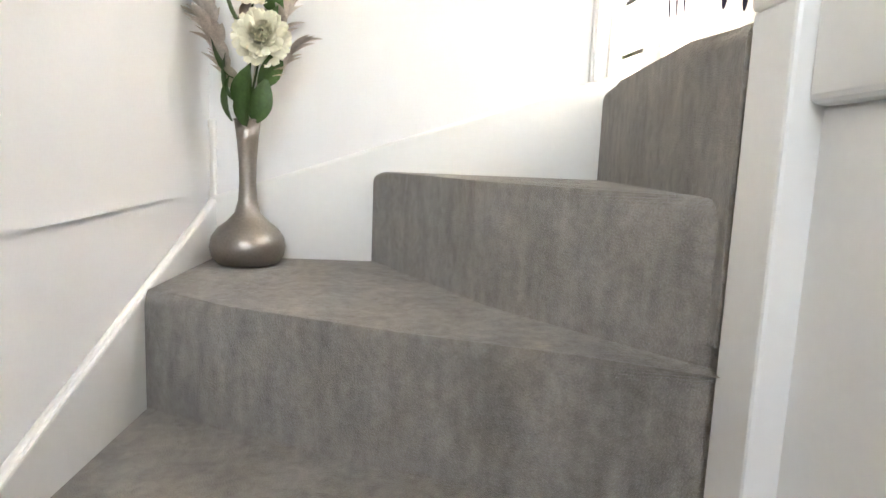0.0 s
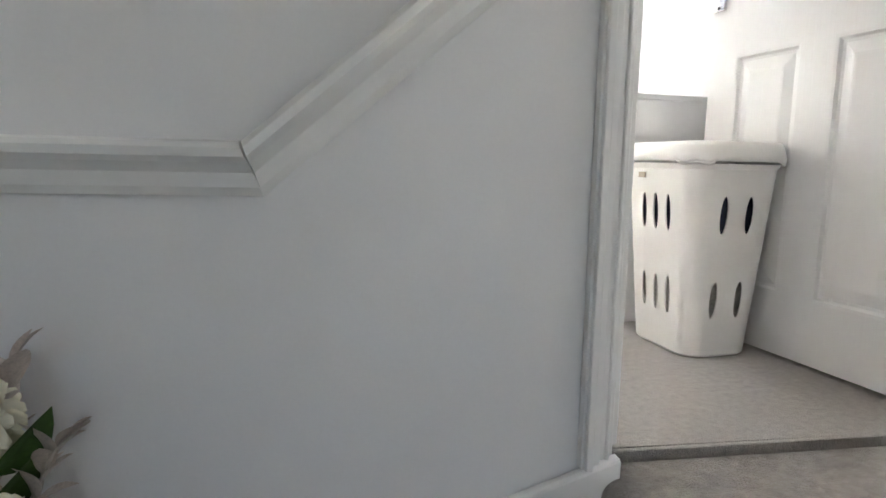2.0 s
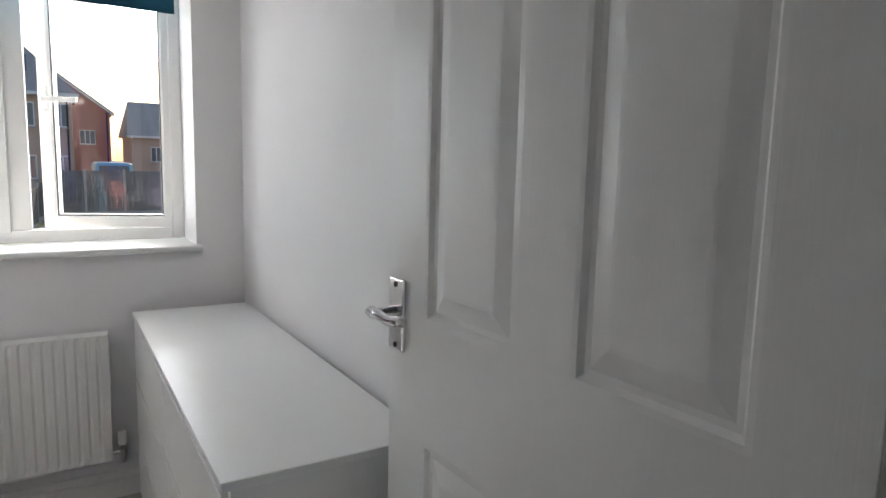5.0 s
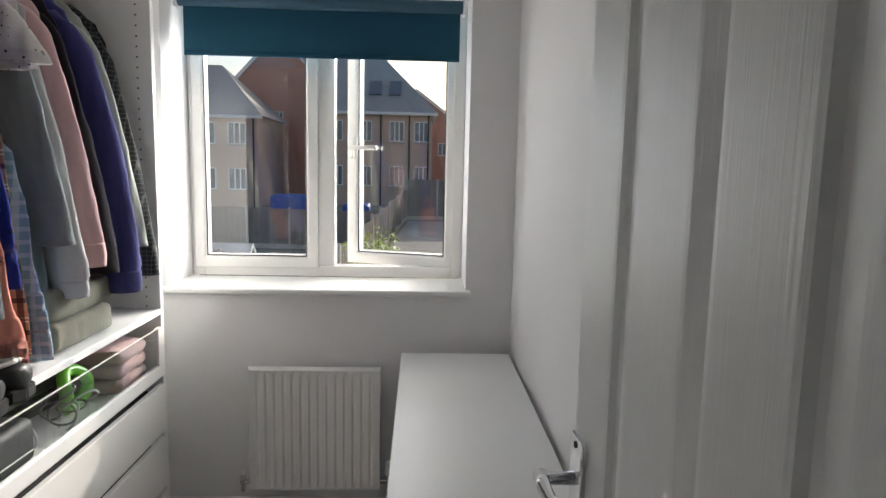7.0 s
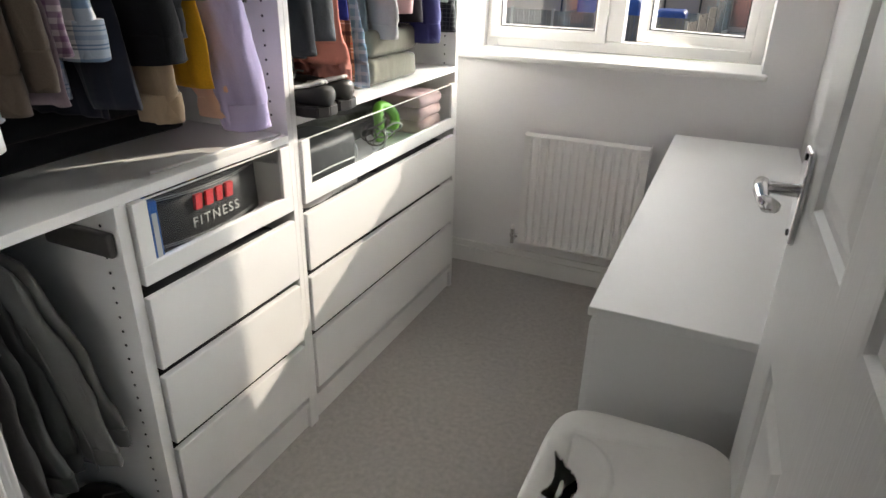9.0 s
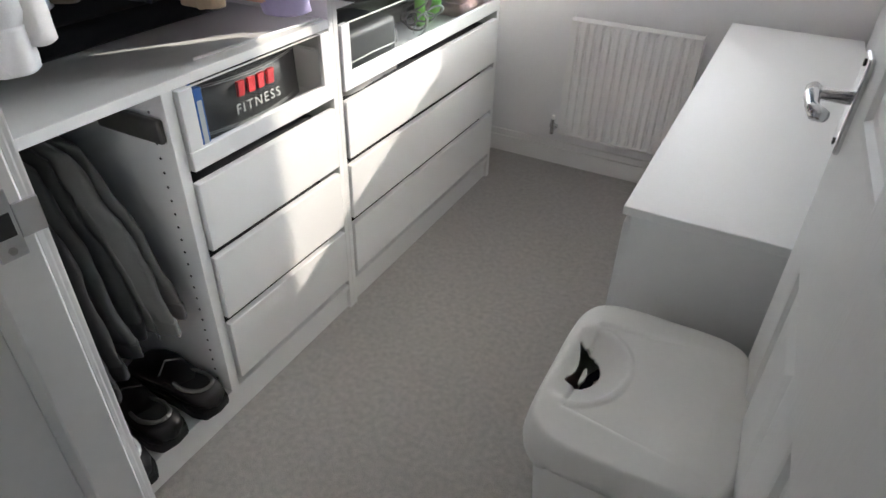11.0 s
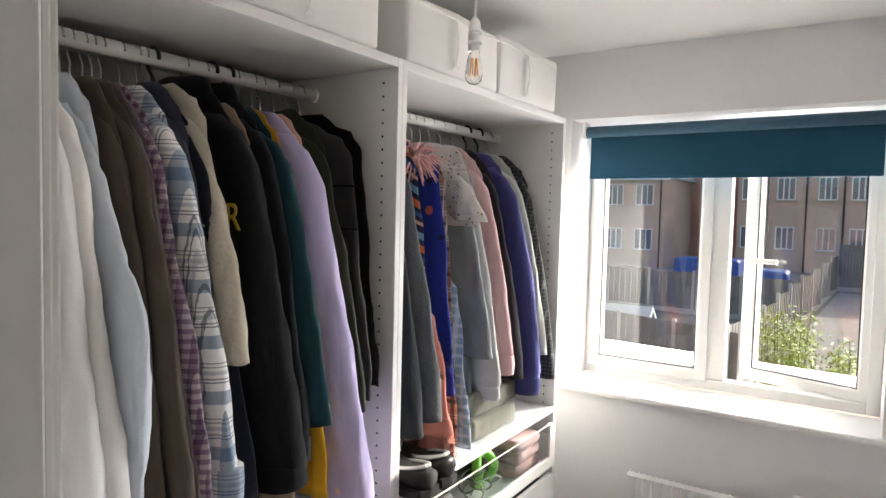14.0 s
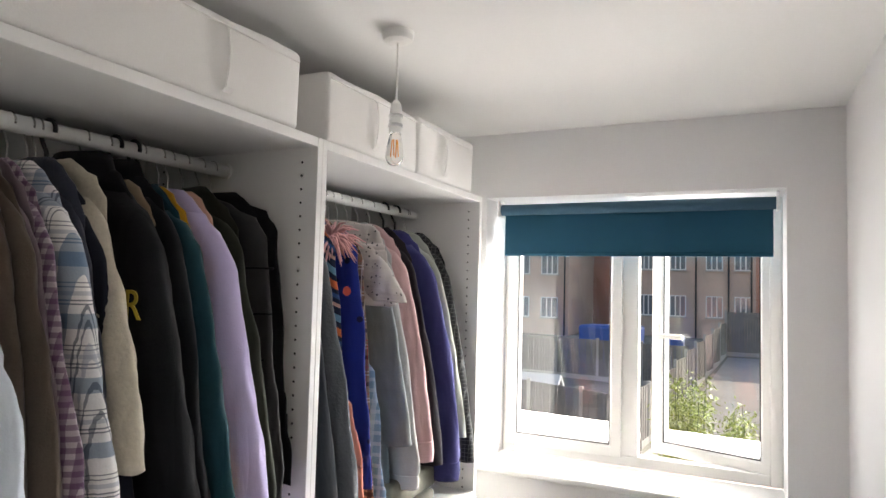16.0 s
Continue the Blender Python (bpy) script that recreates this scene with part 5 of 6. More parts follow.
def shoe(label, at, turn, upper, trim=None):
    s = thing("shoe", label, "shoe", at, "shoes on the wardrobe floor")
    s.rotation_euler.z = radians(turn)
    s.scale = (1.04, 1.2, 1.15)
    # heel at +x, toe at -x
    secs = [(0.135, 0.006, 0.02, 0.055), (0.128, 0.026, 0.02, 0.064), (0.10, 0.036, 0.02, 0.062), (0.05, 0.037, 0.02, 0.056), (0.0, 0.038, 0.02, 0.062), (-0.05, 0.044, 0.02, 0.062), (-0.10, 0.043, 0.02, 0.048), (-0.135, 0.032, 0.02, 0.036), (-0.152, 0.008, 0.02, 0.026)]
    bm = bmesh.new()
    vs = []
    for x, w, z0, z1 in secs:
        vs.append([bm.verts.new((x, w * math.copysign(abs(math.cos(a)) ** 0.8, math.cos(a)), z0 + (z1 - z0) * (0.5 + 0.5 * math.sin(a)))) for a in [2 * math.pi * k / 18 for k in range(18)]])
    for a, b in zip(vs, vs[1:]):
        for k in range(18):
            bm.faces.new((a[k], a[(k + 1) % 18], b[(k + 1) % 18], b[k]))
    bm.faces.new(vs[0][::-1])
    bm.faces.new(vs[-1])
    part("upper", bm, upper, s, smooth=True)
    out = [(0.137, 0.0), (0.13, 0.030), (0.10, 0.040), (0.03, 0.038), (-0.04, 0.046), (-0.10, 0.046), (-0.14, 0.034), (-0.157, 0.0)]
    loop = out + [(x, -w) for x, w in out[-2:0:-1]]
    bm = bm_prism([(x, y, 0) for x, y in loop], (0, 0, 0), (0, 0, 0.024))
    bmesh.ops.bevel(bm, geom=list(bm.edges), offset=0.003, segments=2, affect="EDGES")
    part("sole", bm, RUBBER, s)
    oval_pts = [(0.062 + 0.058 * math.cos(a), 0.027 * math.sin(a), 0.061 + 0.010 * math.cos(a) - 0.003 * abs(math.sin(a))) for a in [2 * math.pi * k / 20 for k in range(21)]]
    part("collar", bm_tube(oval_pts, 0.0045, 8), trim or upper, s, smooth=True)
    # flat near-black sheet in the collar stands for the shade inside
    bm = bmesh.new()
    bm.faces.new([bm.verts.new((x, y, z - 0.001)) for x, y, z in oval_pts[:-1]])
    part("opening", bm, SHOE_SHADE, s, "dark sheet for the shade inside the shoe")
    part("tongue_seam", bm_tube([(-0.01, -0.03, 0.064), (-0.03, 0.0, 0.072), (-0.01, 0.03, 0.064)], 0.0025, 6), trim or upper, s)
    return s


WHITE_LEATHER = mat("white_leather", (0.7, 0.69, 0.67), 0.5)
BROWN_LEATHER = mat("brown_leather", (0.10, 0.035, 0.018), 0.5)
shoe("black leather slip-on shoe on the wardrobe floor", (-0.135, -1.705, 0.093), -4, LEATHER, STITCH)
shoe("black leather slip-on shoe beside its pair", (-0.120, -1.592, 0.093), -3, LEATHER, STITCH)
shoe("black and white trainer under the jeans", (-0.10, -1.80, 0.093), -15, LEATHER, WHITE_LEATHER)
shoe("brown leather shoe on the wardrobe floor", (-0.115, -1.87, 0.093), -12, BROWN_LEATHER)
shoe("patterned black shoe on the shelf", (-0.07, -0.93, 0.922), -10, mat("zigzag_cloth", (0.02, 0.02, 0.02), 0.8), WHITE_LEATHER)
shoe("patterned black shoe on the shelf beside its pair", (-0.075, -0.845, 0.922), -5, LEATHER, WHITE_LEATHER)


def folded(name, label, category, at, size, key, layers=3):
    """A pile of folded cloth with soft rounded layers."""
    g = thing(name, label, category, at)
    sx, sy, sz = size
    for k in range(layers):
        h = sz / layers
        bm = bm_box(-sx / 2, sx / 2, -sy / 2, sy / 2, k * h, (k + 1) * h - 0.001, min(h * 0.45, 0.02), 4)
        bmesh.ops.subdivide_edges(bm, edges=[e for e in bm.edges if e.calc_length() > 0.06], cuts=3, use_grid_fill=True)
        for v in bm.verts:
            v.co += Vector(noise.noise_vector(v.co * 14 + Vector((k * 3, at[1] * 9, 0)))) * 0.007
        part("fold", bm, C[key], g, smooth=True)
    return g


folded("canvas_bag", "slumped khaki canvas bag on the shelf", "bag", (-0.15, -0.43, 0.924), (0.24, 0.30, 0.16), "khaki", 2)
folded("clothes_pile", "dark folded clothes at the back of the shelf", "folded clothes", (-0.38, -0.62, 0.924), (0.3, 0.6, 0.10), "charcoal", 2)
folded("folded_clothes", "dark folded clothes under the hanging rail", "folded clothes", (-0.40, -1.45, 0.888), (0.3, 0.7, 0.11), "soft_black", 2)

# ---- things in the glass drawers ----
belt = thing("lifting_belt", "black padded belt with red and white lettering", "belt", (-0.045, -1.272, 0.715))
belt.scale = (1.0, 1.10, 1.08)
BELT = mat("black_grained_belt", (0.022, 0.023, 0.025), 0.55, vary=0.15, fine=300, bump=0.4)
bm = bmesh.new()
lo, hi, lo2, hi2 = [], [], [], []
for k in range(17):
    f = k / 16 * 2 - 1
    x = 0.035 * (1 - f * f) - 0.02
    lo.append(bm.verts.new((x, 0.165 * f, 0)))
    hi.append(bm.verts.new((x - 0.006, 0.165 * f, 0.118)))
    lo2.append(bm.verts.new((x - 0.012, 0.165 * f, 0)))
    hi2.append(bm.verts.new((x - 0.018, 0.165 * f, 0.118)))
for k in range(16):
    for a, b in ((lo, hi), (hi, hi2), (hi2, lo2), (lo2, lo)):
        bm.faces.new((a[k], a[k + 1], b[k + 1], b[k]))
part("band", bm, BELT, belt, smooth=True)
RED = mat("red_print", (0.62, 0.03, 0.04), 0.6)
PALE = mat("pale_print", (0.62, 0.62, 0.60), 0.6)
for k, (w, h) in enumerate(((0.019, 0.029), (0.021, 0.029), (0.019, 0.029), (0.020, 0.029))):
    part("red_block", bm_prism([(0.008, -0.047 + k * 0.028, 0.066), (0.008, -0.047 + k * 0.028 + w * 0.82, 0.066), (0.008, -0.047 + k * 0.028 + w, 0.066 + h), (0.008, -0.047 + k * 0.028 + w * 0.1, 0.066 + h)], (0, 0, 0), (0.0085, 0, 0)), RED, belt, "red lettering block")
word = bpy.data.curves.new("word", "FONT")
word.body, word.size, word.extrude, word.space_character = "FITNESS", 0.029, 0.0006, 1.3
word_ob = new("white_word", word)
word_ob.data.materials.append(PALE)
word_ob.parent = belt
word_ob.matrix_basis = Matrix.Translation((0.0185, -0.062, 0.034)) @ Euler((radians(90), 0, radians(90))).to_matrix().to_4x4()
for zz in (0.010, 0.014, 0.104, 0.108):
    part("stitch_line", bm_tube([(0.0155 - 0.035 * f * f, 0.16 * f, zz) for f in [k / 8 - 1 for k in range(17)]], 0.0007, 4), PALE, belt)
BLUE = mat("blue_card", (0.02, 0.12, 0.42), 0.5)
folder = thing("blue_folder", "bright blue card box at the drawer's end", "box", (-0.016, -1.452, 0.717))
part("cover", bm_box(-0.30, 0.012, -0.012, 0.012, 0, 0.135, 0.003, 1), BLUE, folder)
part("label_strip", bm_box(0.0122, 0.0128, -0.006, 0.006, 0.02, 0.11), PALE, folder)
folded("drawer_clothes", "mixed dark things packed in the glass drawer", "clutter", (-0.30, -1.27, 0.717), (0.40, 0.36, 0.11), "navy", 2)
YEL = mat("yellow_plastic", (0.75, 0.55, 0.05), 0.4)
rb = thing("yellow_band", "yellow rubber band among the drawer clutter", "band", (-0.14, -1.25, 0.832))
part("loop", bm_tube([(0.045 * math.cos(a), 0.035 * math.sin(a), 0.004 * math.sin(3 * a)) for a in [2 * math.pi * k / 24 for k in range(25)]], 0.006, 8), YEL, rb, smooth=True)

GREEN = mat("lime_plastic", (0.22, 0.62, 0.06), 0.35)
roll = thing("green_roll", "lime green ring-shaped roll in the glass drawer", "roll", (-0.10, -0.395, 0.775))
part("ring", bm_tube([(0.012 * math.cos(2 * a), 0.055 * math.cos(a), 0.055 * math.sin(a)) for a in [2 * math.pi * k / 28 for k in range(29)]], 0.017, 10), GREEN, roll, smooth=True)
folded("rolled_cloth", "rolled dusty pink cloth in the glass drawer", "cloth", (-0.10, -0.19, 0.717), (0.16, 0.19, 0.13), "rose_fold", 3)
case = thing("dark_case", "black fabric case in the glass drawer", "case", (-0.10, -0.82, 0.717))
part("shell", bm_box(-0.09, 0.075, -0.13, 0.13, 0, 0.105, 0.02, 4), BELT, case, smooth=True)
part("zip", bm_tube([(0.077, -0.11, 0.03), (0.078, 0, 0.033), (0.077, 0.11, 0.03)], 0.002, 6), PALE, case)
cables = thing("cable_tangle", "tangle of clear and white cables with small fittings", "cables", (-0.08, -0.56, 0.717))
rnd = random.Random(11)
CLEAR = mat("pale_cable", (0.55, 0.56, 0.55), 0.3)
for k in range(7):
    r0, c = rnd.uniform(0.02, 0.045), Vector((rnd.uniform(-0.02, 0.05), rnd.uniform(-0.10, 0.10), rnd.uniform(0.02, 0.07)))
    ax = Vector((rnd.uniform(-1, 1), rnd.uniform(-1, 1), rnd.uniform(-1, 1))).normalized()
    o = ax.orthogonal().normalized()
    q = ax.cross(o)
    part("cable", bm_tube([c + (o * math.cos(a) + q * math.sin(a)) * r0 * (1 + 0.15 * math.sin(2 * a)) for a in [2 * math.pi * j / 20 for j in range(20)]], 0.0032, 6), CLEAR if k % 2 else STITCH, cables, smooth=True)
folded("drawer_clothes", "dark things packed at the back of the drawer", "clutter", (-0.34, -0.5, 0.717), (0.36, 0.8, 0.10), "olive", 2)
folded("drawer_clothes", "printed clothes showing over the drawer front", "folded clothes", (-0.16, -0.80, 0.523), (0.25, 0.28, 0.155), "lace", 3)
folded("drawer_clothes", "dark red clothes showing over the drawer front", "folded clothes", (-0.16, -0.42, 0.523), (0.25, 0.30, 0.155), "aubergine", 3)

# a sliver of sunlight on the shelf edge, modelled as a thin white bar
strip = thing("sun_sliver", "thin sliver of sunlight on the shelf, modelled as a white bar", "strip", (-0.02, -1.24, 0.8865))
part("edge", bm_tube([(-0.022, -0.17, 0.003), (-0.012, 0.0, 0.003), (0.008, 0.19, 0.003)], 0.0035, 8), LAMINATE, strip, smooth=True)

# ---- vase with artificial flowers on the winder step ----
vase_at = HALL @ Vector((-0.945, -0.27, -2 * RISE - 0.010))
vase = thing("vase", "tall pewter-coloured metal bud vase on the carpeted step", "vase", vase_at)
PEWTER = mat("brushed_pewter", (0.34, 0.30, 0.27), 0.38, 1.0, vary=0.15, scale=14, fine=170, bump=0.1)
part("body", bm_lathe([(0.046, 0.0), (0.070, 0.006), (0.084, 0.022), (0.089, 0.045), (0.085, 0.068), (0.070, 0.090), (0.048, 0.107), (0.031, 0.126), (0.0225, 0.155), (0.0195, 0.20), (0.021, 0.25), (0.025, 0.30), (0.031, 0.345), (0.029, 0.345), (0.022, 0.30)], 48), PEWTER, vase, smooth=True)
part("lip", bm_tube([(0.030 * math.cos(a), 0.030 * math.sin(a), 0.345) for a in [2 * math.pi * k / 32 for k in range(33)]], 0.0022, 8), PEWTER, vase, smooth=True)
LEAF = mat("dark_leaf", (0.045, 0.095, 0.022), 0.5, vary=0.3, scale=30, fine=120, bump=0.3)
PETAL = mat("cream_petal", (0.90, 0.86, 0.70), 0.75, vary=0.10, scale=25, fine=150, bump=0.2)
HEART = mat("brown_flower_heart", (0.35, 0.14, 0.05), 0.8, vary=0.3)
CHAMP = mat("champagne_leaf", (0.60, 0.51, 0.45), 0.35, 0.2, vary=0.25, scale=40, fine=200, bump=0.3)
STEM = mat("green_stem", (0.04, 0.07, 0.02), 0.6)


def petal_mesh(length, width, cupped, n=7):
    bm = bmesh.new()
    grid = []
    for i in range(n):
        t = i / (n - 1)
        w = width * math.sin(math.pi * min(1, 0.12 + t * 0.80)) ** 0.7
        row = []
        for j in range(5):
            s = j / 2 - 1
            ripple = 0.06 * length * math.sin(5 * s + 6 * t) * t
            row.append(bm.verts.new((s * w, length * t, cupped * length * (t * t) - cupped * 0.5 * length * s * s * 0.4 + ripple)))
        grid.append(row)
    for a, b in zip(grid, grid[1:]):
        for j in range(4):
            bm.faces.new((a[j], a[j + 1], b[j + 1], b[j]))
    return bm


PETALS = [mesh_of("petal", petal_mesh(L, L * 0.30, c), PETAL, True) for L, c in ((0.060, 0.16), (0.052, 0.38), (0.038, 0.6))]


def flower(at, facing):
    f = thing("flower", "cream artificial peony with a brown heart", "flower", at, "artificial flowers in the vase")
    f.rotation_mode = "QUATERNION"
    f.rotation_quaternion = Vector(facing).to_track_quat("Z", "Y")
    rnd = random.Random(int(at[2] * 1000))
    for layer, (count, tip, z) in enumerate(((19, -4, -0.010), (19, 14, -0.004), (17, 30, 0.002), (15, 46, 0.006), (11, 62, 0.010))):
        for k in range(count):
            p = new("petal", PETALS[min(layer, 2)])
            p.parent = f
            p.matrix_basis = pose(0, 0, z, 0, 0, 360 * (k + 0.5 * (layer % 2)) / count + rnd.uniform(-6, 6)) @ pose(0, 0.006, 0, tip + rnd.uniform(-8, 8), rnd.uniform(-12, 12), 0)
    bm = bmesh.new()
    for k in range(26):
        a, r = k * 2.4, 0.0022 * math.sqrt(k)
        bm_tube([(r * math.cos(a), r * math.sin(a), 0.0), (r * 1.25 * math.cos(a), r * 1.25 * math.sin(a), 0.022)], 0.0014, 5, bm)
    part("heart", bm, HEART, f)
    return f


def leaf_mesh(length, width, bend):
    bm = bmesh.new()
    grid = []
    for i in range(8):
        t = i / 7
        w = width * math.sin(math.pi * (0.06 + 0.94 * t)) ** 0.8 if t < 1 else 0.0005
        grid.append([bm.verts.new((s * w, length * t, -bend * length * t * t + abs(s) * w * 0.35)) for s in (-1, -0.5, 0, 0.5, 1)])
    for a, b in zip(grid, grid[1:]):
        for j in range(4):
            bm.faces.new((a[j], a[j + 1], b[j + 1], b[j]))
    return bm


BROAD = mesh_of("leaf", leaf_mesh(0.10, 0.027, 0.35), LEAF, True)
NARROW = mesh_of("leaf", leaf_mesh(0.075, 0.019, 0.25), CHAMP, True)
mouth = vase_at + Vector((0, 0, 0.34))
f1 = HALL @ Vector((-0.928, -0.29, 0.185))
f2 = HALL @ Vector((-0.902, -0.315, 0.048))
flower(f1, (0.25, -1, 0.15))
flower(f2, (0.15, -1, 0.1))
greenery = thing("foliage_spray", "dark green leaves and champagne leaf sprays in the vase", "foliage", mouth)
for target in (f1, f2):
    part("stem", bm_tube([Vector((0, 0, -0.25)), Vector((0, 0, 0.02)), (target - mouth) * 0.6 + Vector((0, 0.01, 0)), target - mouth + Vector((0, 0.015, 0))], 0.003, 6), STEM, greenery)
for at, d in (((-0.03, -0.02, 0.0), (-0.35, -0.5, 1)), ((0.0, -0.03, -0.01), (-0.1, -0.6, 1)), ((0.02, -0.02, 0.0), (0.35, -0.4, 1)), ((-0.01, -0.02, 0.03), (0.1, -0.7, 0.8)), ((0.03, -0.02, 0.08), (0.7, -0.4, 0.9)), ((0.04, -0.01, 0.26), (1, -0.3, 0.7)), ((-0.02, 0.0, 0.10), (-0.8, -0.4, 0.6)), ((-0.01, 0.0, 0.22), (-0.4, -0.3, 0.5)), ((0.02, 0.0, 0.20), (0.7, -0.2, 0.5)), ((-0.03, -0.01, 0.05), (-0.45, -0.3, 0.9))):
    lf = new("leaf", BROAD)
    lf.parent = greenery
    lf.matrix_basis = Matrix.Translation(at) @ Vector(d).to_track_quat("Y", "Z").to_matrix().to_4x4() @ pose(0, 0, 0, 0, 150, 0)
rnd = random.Random(21)
for base, tip, count in (((-0.02, 0, 0.05), (-0.125, 0.0, 0.33), 24), ((-0.02, 0.01, 0.03), (-0.095, -0.02, 0.22), 20), ((-0.03, 0.01, 0.06), (-0.10, 0.03, 0.28), 18), ((0.02, 0.01, 0.08), (0.11, 0.0, 0.29), 20), ((0.01, 0.02, 0.1), (0.06, 0.03, 0.39), 12), ((0.0, 0.02, 0.1), (-0.03, 0.03, 0.41), 10), ((0.02, 0, 0.05), (0.12, -0.01, 0.18), 12)):
    base, tip = Vector(base), Vector(tip)
    part("spray_stem", bm_tube([(0, 0, -0.2), base, (base + tip) / 2 + Vector((0, 0, 0.015)), tip], 0.0016, 5), CHAMP, greenery)
    for k in range(count):
        t = 0.25 + 0.75 * k / (count - 1)
        p = base.lerp(tip, t)
        d = (tip - base).normalized()
        lf = new("leaf", NARROW)
        lf.parent = greenery
        q = (d + Vector((rnd.uniform(-0.55, 0.55), rnd.uniform(-0.6, 0.2), rnd.uniform(-0.2, 0.5)))).normalized().to_track_quat("Y", "Z")
        lf.matrix_basis = Matrix.LocRotScale(p, q, Vector((1, 1, 1)) * rnd.uniform(0.6, 1.0))

# ---- outdoors ----
GRASS = mat("garden_ground", (0.27, 0.255, 0.21), 0.95, vary=0.35, scale=0.5, fine=6, bump=0.5, depth=0.05)
BRICK = mat("red_brick", (0.52, 0.27, 0.20), 0.9, vary=0.12, scale=0.8, fine=9, bump=0.3, depth=0.01)
BUFF = mat("buff_brick", (0.56, 0.42, 0.34), 0.9, vary=0.12, scale=0.8, fine=9, bump=0.3, depth=0.01)
TILE = mat("roof_tile", (0.36, 0.35, 0.335), 0.55, vary=0.12, scale=1.0, fine=7, bump=0.3, depth=0.02)
TIMBER = mat("weathered_timber", (0.21, 0.195, 0.18), 0.9, vary=0.25, scale=2, fine=25, bump=0.4, depth=0.005)
CONCRETE = mat("pale_concrete", (0.42, 0.40, 0.37), 0.9, vary=0.12, scale=1.2, fine=20, bump=0.3, depth=0.004)
FRAMEW = mat("white_window_frame", (0.78, 0.78, 0.77), 0.4)
PANE = mat("dark_window_pane", (0.13, 0.15, 0.18), 0.12, spec=0.8)


def ground_z(y):
    return -2.9 + 1.7 * min(1, max(0, (y - 20) / 16))


bm = bmesh.new()
rows = []
for y in (0.62, 6, 14, 20, 24, 28, 32, 36, 60, 200, 1500):
    w = 60 + y * 1.5
    rows.append([bm.verts.new((w * f, y, ground_z(y))) for f in (-1, -0.5, -0.2, -0.08, 0, 0.08, 0.2, 0.5, 1)])
for a, b in zip(rows, rows[1:]):
    for j in range(8):
        bm.faces.new((a[j], a[j + 1], b[j + 1], b[j]))
setting("ground", bm, GRASS, "dry garden ground behind the houses", "ground", smooth=True)
setting("wall_outer", bm_box(-6, 6, 0.602, 0.66, -2.9, OZ0 - 0.02), BRICK, "brick outer wall under the window", "wall")


def house_window(owner, x, y, z, w, h):
    win = part("window", bm_box(x - w / 2, x + w / 2, y - 0.03, y + 0.05, z, z + h), PANE, owner)
    bm = bm_box(x - w / 2 - 0.06, x - w / 2, y - 0.07, y + 0.04, z - 0.06, z + h + 0.06)
    bm_box(x + w / 2, x + w / 2 + 0.06, y - 0.07, y + 0.04, z - 0.06, z + h + 0.06, bm=bm)
    bm_box(x - w / 2, x + w / 2, y - 0.07, y + 0.04, z - 0.06, z, bm=bm)
    bm_box(x - w / 2, x + w / 2, y - 0.07, y + 0.04, z + h, z + h + 0.06, bm=bm)
    for k in range(1, 3):
        bm_box(x - w / 2 + w * k / 3 - 0.035, x - w / 2 + w * k / 3 + 0.035, y - 0.065, y + 0.03, z, z + h, bm=bm)
    part("frame", bm, FRAMEW, win)
    part("sill", bm_box(x - w / 2 - 0.12, x + w / 2 + 0.12, y - 0.14, y, z - 0.13, z - 0.06), CONCRETE, win)


